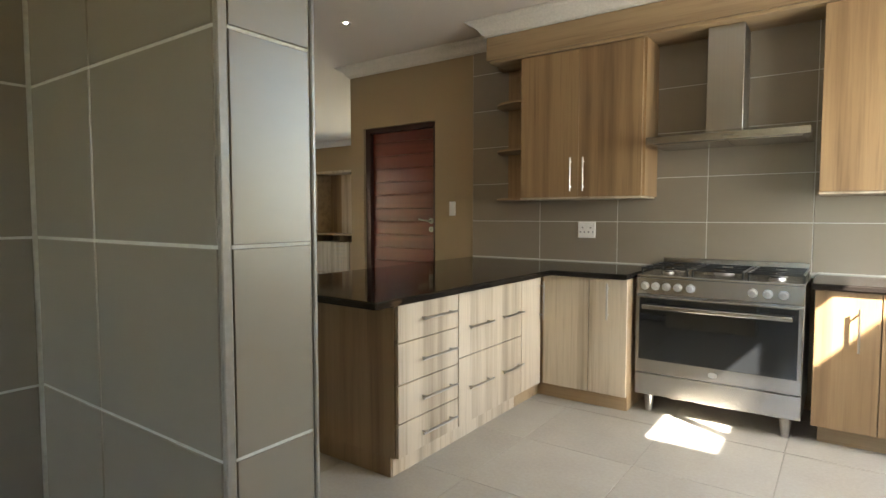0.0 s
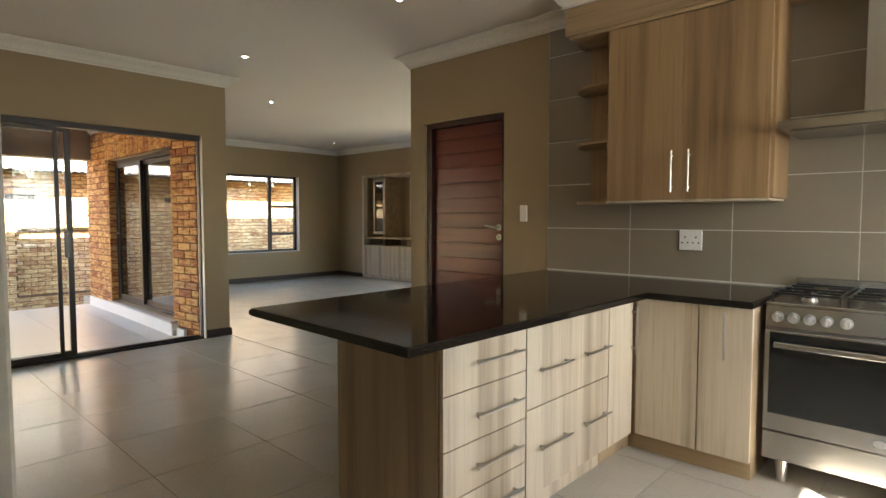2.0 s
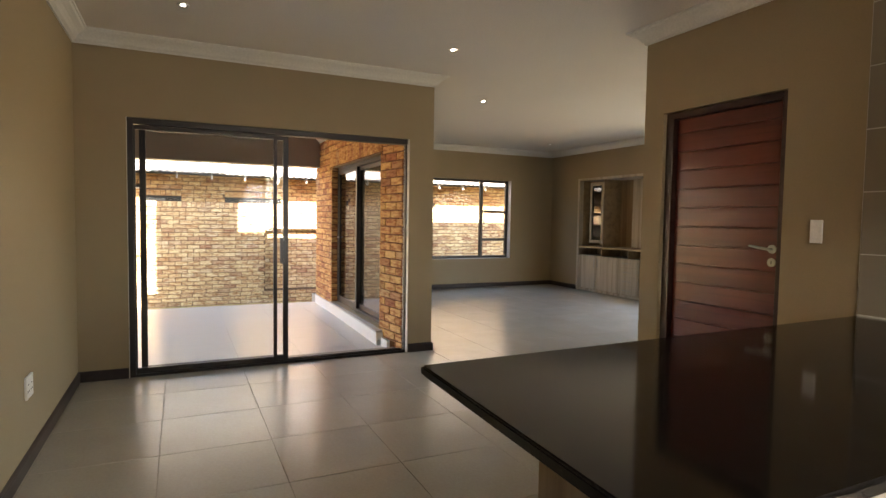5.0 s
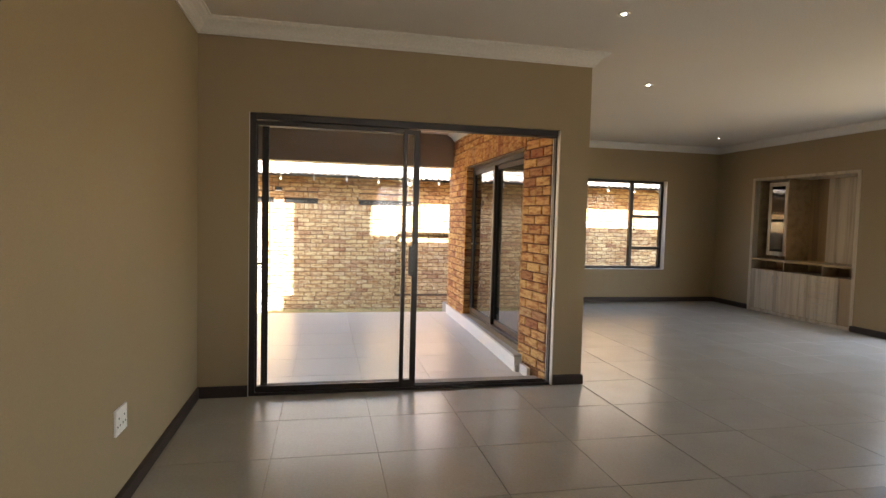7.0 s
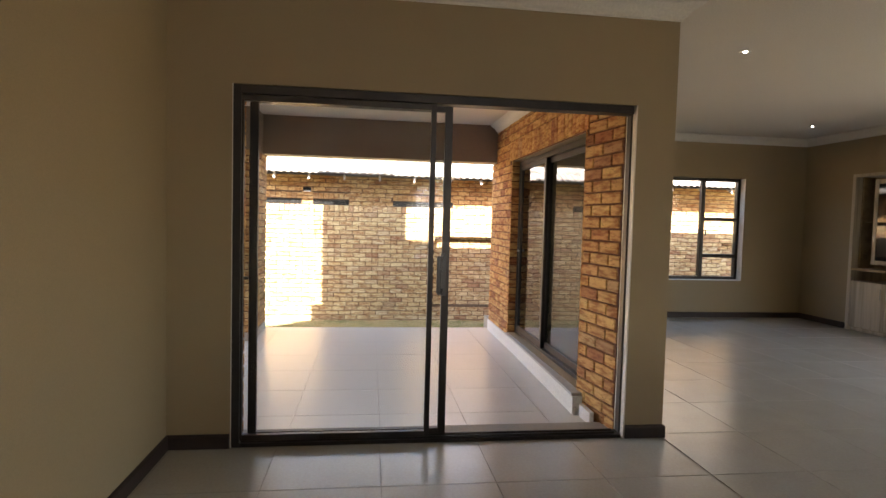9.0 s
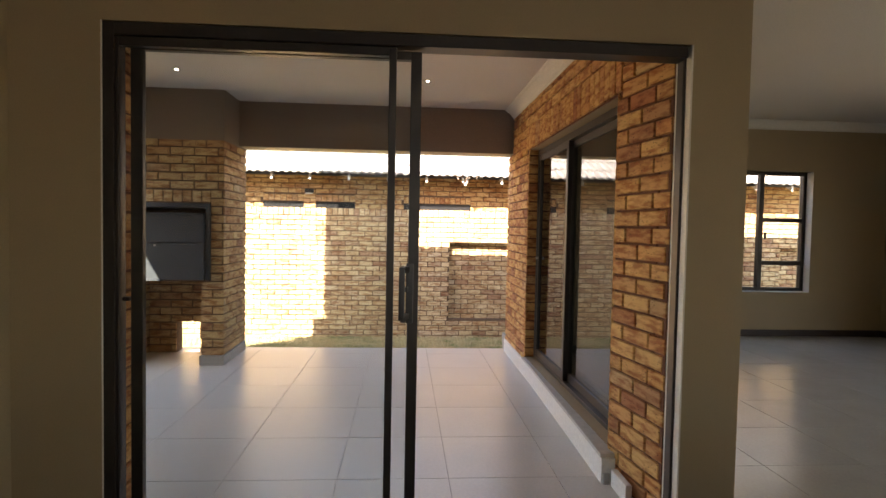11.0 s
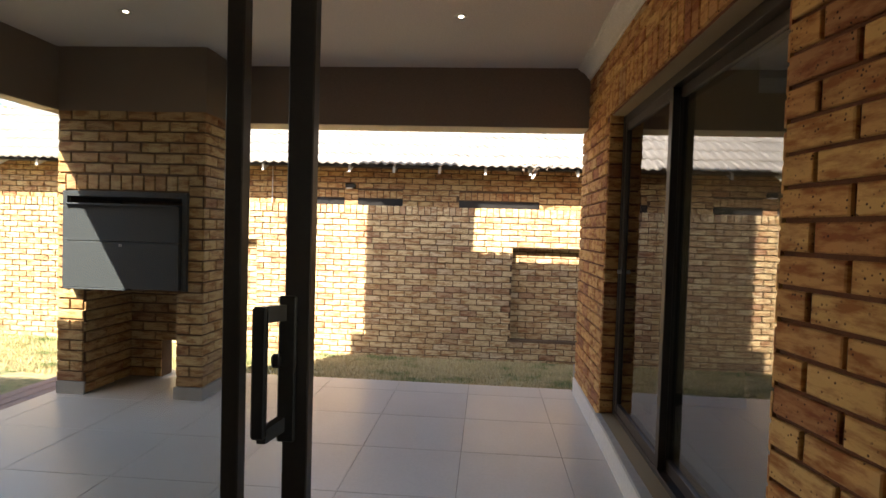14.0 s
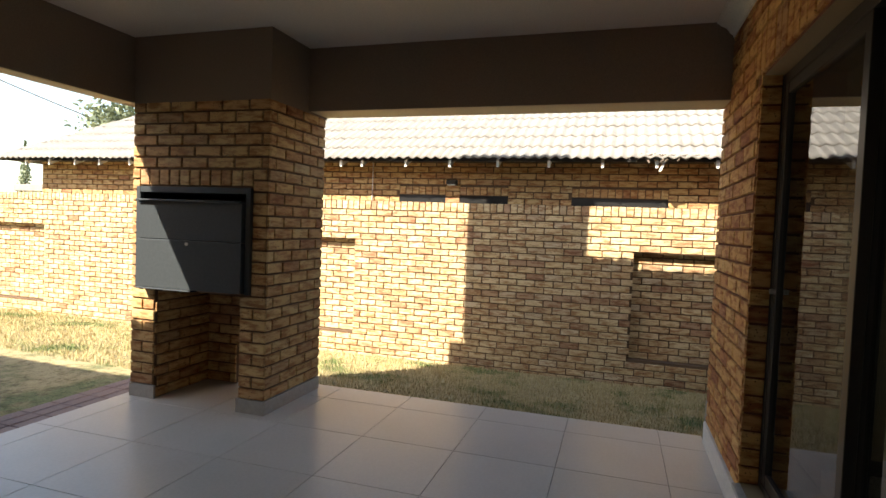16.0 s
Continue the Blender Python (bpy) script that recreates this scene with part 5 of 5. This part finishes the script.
def neighbour():
    h = thing("neighbour_house", (-15.4, 0, -0.4), "yellow brick house with a grey tiled hipped roof", "house")
    NX = -13.40
    WIN = [(0.07, 0.71), (0.90, 1.53), (2.31, 3.405), (-9.5, -8.9), (6.2, 6.9)]
    part("wall", boxes((-18.6, -6.33, -0.4, NX - 0.012, 12.4, 2.10)), "mortar_grey", h)
    for a, b in WIN:
        w = part("window", boxes((NX - 0.010, a, 1.2, NX - 0.002, b, 1.70)), "black", h, "dark narrow window")
        part("sill", boxes((NX - 0.002, a, 1.60, NX + 0.004, b, 1.612)), "bronze", w)
    bricks(h, "+x", NX - 0.012, -6.33, 12.0, 1.445, 2.125, holes=[(a, b, 1.2, 1.70) for a, b in WIN] , solids=[(a, b, 1.705, 1.815) for a, b in WIN], pitch=0.0781, length=0.203, near=(50, 51), seed=31, sort="pillar")
    bricks(h, "-y", -6.33 + 0.001, -18.0, NX, 1.0, 2.1, pitch=0.0781, length=0.203, near=(50, 51), seed=32, sort="pillar")
    # rafters
    for y in (-6.22, -5.72, -5.19, -4.70, -4.12, -3.55, -2.97, -2.38, -1.80, -1.2, -0.62, -0.32 + 0.3 - 0.3, 0.283, 0.859, 1.457, 2.062, 2.663, 3.24, 3.85, 4.45, 5.05, 5.65, 6.25, 6.85, 7.45, 8.05, 8.65, 9.25):
        bm = bmesh.new()
        add_box(bm, -13.41, y - 0.016, 0, -13.03, y + 0.016, 0.09)
        for v in bm.verts:
            v.co.z += 2.02 - (v.co.x + 13.02) * 0.5 * 1.0
        part("rafter", bm, "white_wood", h)
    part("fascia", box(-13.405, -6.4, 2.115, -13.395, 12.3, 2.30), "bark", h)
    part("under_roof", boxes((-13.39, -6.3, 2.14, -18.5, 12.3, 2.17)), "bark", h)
    # hip at the south end
    S, RX, EX, EZ, Y0 = 0.62, -17.0, -12.99, 2.115, -6.86
    rise = (EX - RX) * S
    bm = bmesh.new()
    v = [bm.verts.new(p) for p in ((EX, Y0, EZ), (2 * RX - EX, Y0, EZ), (RX, Y0 + (EX - RX), EZ + rise))]
    bm.faces.new(v)
    v = [bm.verts.new(p) for p in ((RX, Y0 + (EX - RX), EZ + rise - 0.02), (RX, 12.6, EZ + rise - 0.02), (2 * RX - EX, 12.6, EZ - 0.02), (2 * RX - EX, Y0, EZ - 0.02))]
    bm.faces.new(v)
    v = [bm.verts.new(p) for p in ((EX - 0.05, Y0, EZ - 0.02), (EX - 0.05, 12.6, EZ - 0.02), (RX, 12.6, EZ + rise - 0.06), (RX, Y0 + (EX - RX), EZ + rise - 0.06))]
    bm.faces.new(v)
    roof = part("roof", bm, "roof", h)
    hip = bmesh.new()
    p0, p1 = Vector((EX, Y0, EZ + 0.01)), Vector((RX, Y0 + (EX - RX), EZ + rise + 0.02))
    for i in range(17):
        a, b = p0.lerp(p1, i / 17), p0.lerp(p1, (i + 1.12) / 17)
        add_cyl(hip, a - Vector((0, 0, 0.01)), b + Vector((0, 0, 0.015)), 0.05, 10, 0.042)
    part("hip_tiles", hip, "roof", roof)
    # waved tiles in lapped courses
    tw, tl = 0.36, 0.31
    vs, fs = [], []
    nseg = 18
    for i in range(nseg + 1):
        yy = tw * i / nseg - tw / 2
        w = 0.013 * math.cos(2 * math.pi * yy / 0.12)
        vs += [(0.0, yy, w + 0.052), (-tl * 1.03, yy, w + 0.028), (0.0, yy, w + 0.030)]
    for i in range(nseg):
        a, b = 3 * i, 3 * i + 3
        fs += [(a, b, b + 1, a + 1), (a + 2, b + 2, b, a)]
    me = bpy.data.meshes.new("roof_tile")
    me.from_pydata(vs, [], fs)
    me.materials.append(M["roof"])
    for p in me.polygons:
        p.use_smooth = True
    slope = math.atan(S)
    rot = Matrix.Rotation(slope, 4, "Y")
    o = origin(roof)
    jv, jf = [], []
    made = 0
    k = 0
    dx = tl * math.cos(slope)
    x = EX + 0.02
    rnd = random.Random(5)
    while x > RX:
        yy = Y0 + max(0.0, EX - x) + 0.18
        yy = Y0 + math.ceil((yy - Y0) / 0.12) * 0.12
        z = EZ + (EX - x) * S
        while yy < 12.4:
            m = Matrix.Translation((x, yy, z + rnd.uniform(-0.003, 0.003))) @ rot
            if -3.5 < yy < 4.6 and made < 300:
                t = new("roof_tile", me)
                t.parent = roof
                t.matrix_local = Matrix.Translation(-o) @ m
                made += 1
            else:
                q = len(jv)
                jv += [tuple(m @ c.co - o) for c in me.vertices]
                jf += [tuple(q + c for c in p.vertices) for p in me.polygons]
            yy += tw
        x -= dx
    mj = bpy.data.meshes.new("roof_tiles")
    mj.from_pydata(jv, [], jf)
    mj.materials.append(M["roof"])
    for p in mj.polygons:
        p.use_smooth = True
    j = new("roof_tiles", mj)
    j.parent = roof
    j["kind"] = "stuff"
    return h


neighbour()

# wall lamp and cable on the neighbour's wall
lp = thing("wall_lamp", (-13.39, 0.80, 1.87), "small dark bulkhead lamp on the brick wall", "lamp")
part("body", box(-13.398, 0.73, 1.84, -13.33, 0.87, 1.90, bevel=0.01), "black", lp)
part("lens", box(-13.385, 0.745, 1.825, -13.335, 0.855, 1.839, bevel=0.004), "white_plastic", lp)
cb = thing("wall_cable", (-13.38, -0.32, 1.6), "thin grey cable down the brick wall", "cable")
part("cable", cyl((-13.384, -0.32, 1.55), (-13.384, -0.32, 2.12), 0.006, 8), "white_wood", cb)

# a flat flashing with a tuft of dry leaves and a crooked rafter end on the neighbour's eave
fl = thing("roof_flashing", (-13.02, 3.35, 2.16), "pale metal flashing with dry leaves at the neighbour's eave", "flashing")
part("sheet", box(-13.30, 3.13, 2.170, -12.985, 3.75, 2.182, bevel=0.002), "white_wood", fl)
bm = bmesh.new()
rl = random.Random(12)
for i in range(70):
    c = Vector((-12.99 + rl.uniform(-0.03, 0.03), 3.0 + rl.random() * 0.55, 2.135 + rl.uniform(-0.04, 0.035)))
    u = Vector((rl.uniform(-1, 1), rl.uniform(-1, 1), rl.uniform(-1, 1))).normalized() * rl.uniform(0.02, 0.05)
    w = u.cross(Vector((rl.uniform(-1, 1), rl.uniform(-1, 1), 0.3))).normalized() * 0.012
    bm.faces.new([bm.verts.new(q) for q in (c - u, c + w, c + u, c - w)])
part("leaves", bm, "bark", fl, "dry brown leaves")
bm = box(-13.10, 3.285, 1.99, -13.03, 3.315, 2.12)
for v in bm.verts:
    v.co.y += (v.co.z - 2.055) * 0.45
part("bracket", bm, "white_wood", fl, "crooked white rafter end")

# brick paving beside the patio slab
pv = obj("paving", box(-10.42, -0.93, -0.30, -6.95, -0.572, -0.062), "mortar_grey", kind="structure")


def pavers():
    me = plate("paver", 0.205, 0.098, 0.02, 0.004, "paving")
    o = origin(pv)
    for i in range(16):
        for j in range(3):
            t = new("paver", me)
            t.parent = pv
            t.location = Vector((-10.31 + i * 0.212, -0.635 - j * 0.108, -0.064)) - o
            t.rotation_euler = (-math.pi / 2, 0, 0)


# low building, trees and power line beyond
far = thing("distant_house", (-30, -24, -0.3), "distant pale house with a flat roof edge", "house")
part("wall", box(-34, -27, -0.3, -28, -19.2, 2.3), "white_wood", far)
part("roof", box(-34.3, -27.3, 2.3, -27.7, -18.9, 2.65, bevel=0.02), "roof", far)
pl = thing("power_line", (-18, -10, 5), "thin black overhead power line", "cable")
bm = bmesh.new()
pts = [Vector((-26.3, -35.9, 11.1)).lerp(Vector((-31.4, -18.2, 4.2)), i / 12) - Vector((0, 0, 0.25 * math.sin(math.pi * i / 12))) for i in range(13)]
for a, b in zip(pts, pts[1:]):
    add_cyl(bm, a, b, 0.03, 6)
part("wire", bm, "skirt", pl)
for q in (pts[0], pts[-1]):
    part("pole", cyl((q.x, q.y, -0.6), (q.x, q.y, q.z + 0.3), 0.12, 10, 0.09), "bark", pl)


def tree(name, x, y, h, spread, n, seed, conifer=False):
    rnd = random.Random(seed)
    t = thing(name, (x, y, -0.4), "tall conifer beyond the roofs" if conifer else "grey-green tree with an open crown beyond the roofs", "tree")
    bm = cyl((x, y, -0.4), (x, y, h * 0.55), 0.22, 10, 0.12)
    limbs = []
    for i in range(9):
        a = rnd.uniform(0, 6.28)
        p = Vector((x, y, h * rnd.uniform(0.35, 0.55)))
        q = p + Vector((math.cos(a) * spread * 0.6, math.sin(a) * spread * 0.6, h * rnd.uniform(0.15, 0.38)))
        if conifer:
            q = Vector((x, y, h)) if i == 0 else p + Vector((math.cos(a) * spread * 0.4, math.sin(a) * spread * 0.4, 0.2))
        add_cyl(bm, p, q, 0.08, 7, 0.02)
        limbs.append((p, q))
    part("trunk", bm, "bark", t)
    verts, faces = [], []
    o = origin(t)
    for i in range(n):
        if conifer:
            f = rnd.random() ** 0.8
            r = spread * (1 - f) * rnd.uniform(0.3, 1.0)
            a = rnd.uniform(0, 6.28)
            c = Vector((x + math.cos(a) * r, y + math.sin(a) * r, h * (0.25 + 0.78 * f)))
        else:
            p, q = rnd.choice(limbs)
            c = p.lerp(q, rnd.uniform(0.45, 1.15)) + Vector((rnd.gauss(0, 0.5), rnd.gauss(0, 0.5), rnd.gauss(0, 0.35)))
        s = rnd.uniform(0.08, 0.2)
        u = Vector((rnd.uniform(-1, 1), rnd.uniform(-1, 1), rnd.uniform(-1, 1))).normalized() * s
        w = u.cross(Vector((rnd.uniform(-1, 1), rnd.uniform(-1, 1), rnd.uniform(-1, 1)))).normalized() * s * 0.5
        k = len(verts)
        verts += [tuple(c - o - u), tuple(c - o + w), tuple(c - o + u), tuple(c - o - w)]
        faces.append((k, k + 1, k + 2, k + 3))
    me = bpy.data.meshes.new("crown")
    me.from_pydata(verts, [], faces)
    me.materials.append(M["leaf"])
    c = new("crown", me)
    c.parent = t
    return t


tree("tree", -30.4, -22.8, 8.3, 2.4, 4200, 3)
tree("conifer", -50.7, -58.2, 8.5, 1.0, 1500, 4, True)


# grass blades on the strip beyond the slab
def grass():
    rnd = random.Random(9)
    verts, faces = [], []
    for i in range(52000):
        x = rnd.uniform(-13.1, -10.50)
        y = rnd.uniform(-6.5, 4.2)
        t = max(0.0, min(1.0, (-10.3 - x) / 2.8))
        z = -0.13 - 0.30 * t
        if y < -1.0:
            z += 0.10 * min(1.0, (-1.0 - y) / 5.0)
        h, a = rnd.uniform(0.015, 0.05), rnd.uniform(0, 6.28)
        dx, dy = math.cos(a) * 0.006, math.sin(a) * 0.006
        lx, ly = rnd.uniform(-0.02, 0.02), rnd.uniform(-0.02, 0.02)
        k = len(verts)
        verts += [(x - dx, y - dy, z - 0.02), (x + dx, y + dy, z - 0.02), (x + lx, y + ly, z + h)]
        faces.append((k, k + 1, k + 2))
    me = bpy.data.meshes.new("grass")
    me.from_pydata(verts, [], faces)
    me.materials.append(M["blade"])
    g = new("grass", me)
    tagged(g, "short patchy winter grass between patio and boundary wall", "grass", kind="stuff")


grass()

# ---- pieces of floors and walls ----
floor_tiles(slab, 0, 0, 0, 0, 0.0, -4.85, 1.987, 0.603, "floor_tile", clip=((-11.14, LIV_E, LIV_S, LIV_N), (WEST_D - 0.0, EAST, SOUTH_D, LIV_S), (LIV_E, EAST, LIV_S, NORTH), (-1.78, EAST, -1.6, SOUTH_D)))
floor_tiles(patio_base, 0, 0, 0, 0, PFLOOR, -9.595, 2.592, 0.595, "patio_tile", clip=((-10.48, WEST_D - 0.25, -0.57, 3.46),))
wall_tiles(tiled, "-y", 4.6475, XJ, ZJ)
SZ = [0.0, 0.275, 0.580, 0.885, 1.196, 1.504, 1.812, 2.12, 2.43, CEIL]
wall_tiles(stub_tiling, "-y", 0.8925, [-1.780, -1.512, -1.129], SZ)
wall_tiles(stub_tiling, "+x", -1.122, [0.905, 1.054], SZ)
wall_tiles(stub_tiling, "+x", -1.780, [-1.6, -1.0, -0.4, 0.2, 0.58, 0.884], SZ)
pavers()
PN = thing("patio_brick_face", (-8.6, PATIO_N, PFLOOR), "burnt yellow face brick wall round the living room door", "wall")
bricks(PN, "-y", PATIO_N + 0.012, -10.368, -6.738, -0.02, 2.61, holes=[(-9.386, -7.220, 0.10, 2.055)], solids=[(-9.50, -7.18, 2.058, 2.278)], limit=300, near=(-10.4, -6.0), seed=41)
part("mortar_bed", box(-6.860, 3.541, -0.02, -6.738, 3.5525, 2.60), "mortar", PN)
bricks(PN, "-x", -10.368, PATIO_N + 0.012, 4.45, -0.3, 2.6, near=(50, 51), seed=42)
bricks(PN, "+x", -9.386, PATIO_N + 0.002, 3.553, 0.13, 2.05, seed=43)
bricks(PN, "-x", -7.220, PATIO_N + 0.002, 3.553, 0.13, 2.05, seed=44)
bricks(BRT, "+y", 1.1245, -6.850, -6.706, 0.0, 2.12, seed=45)
for row in LATER:
    lay(*row)
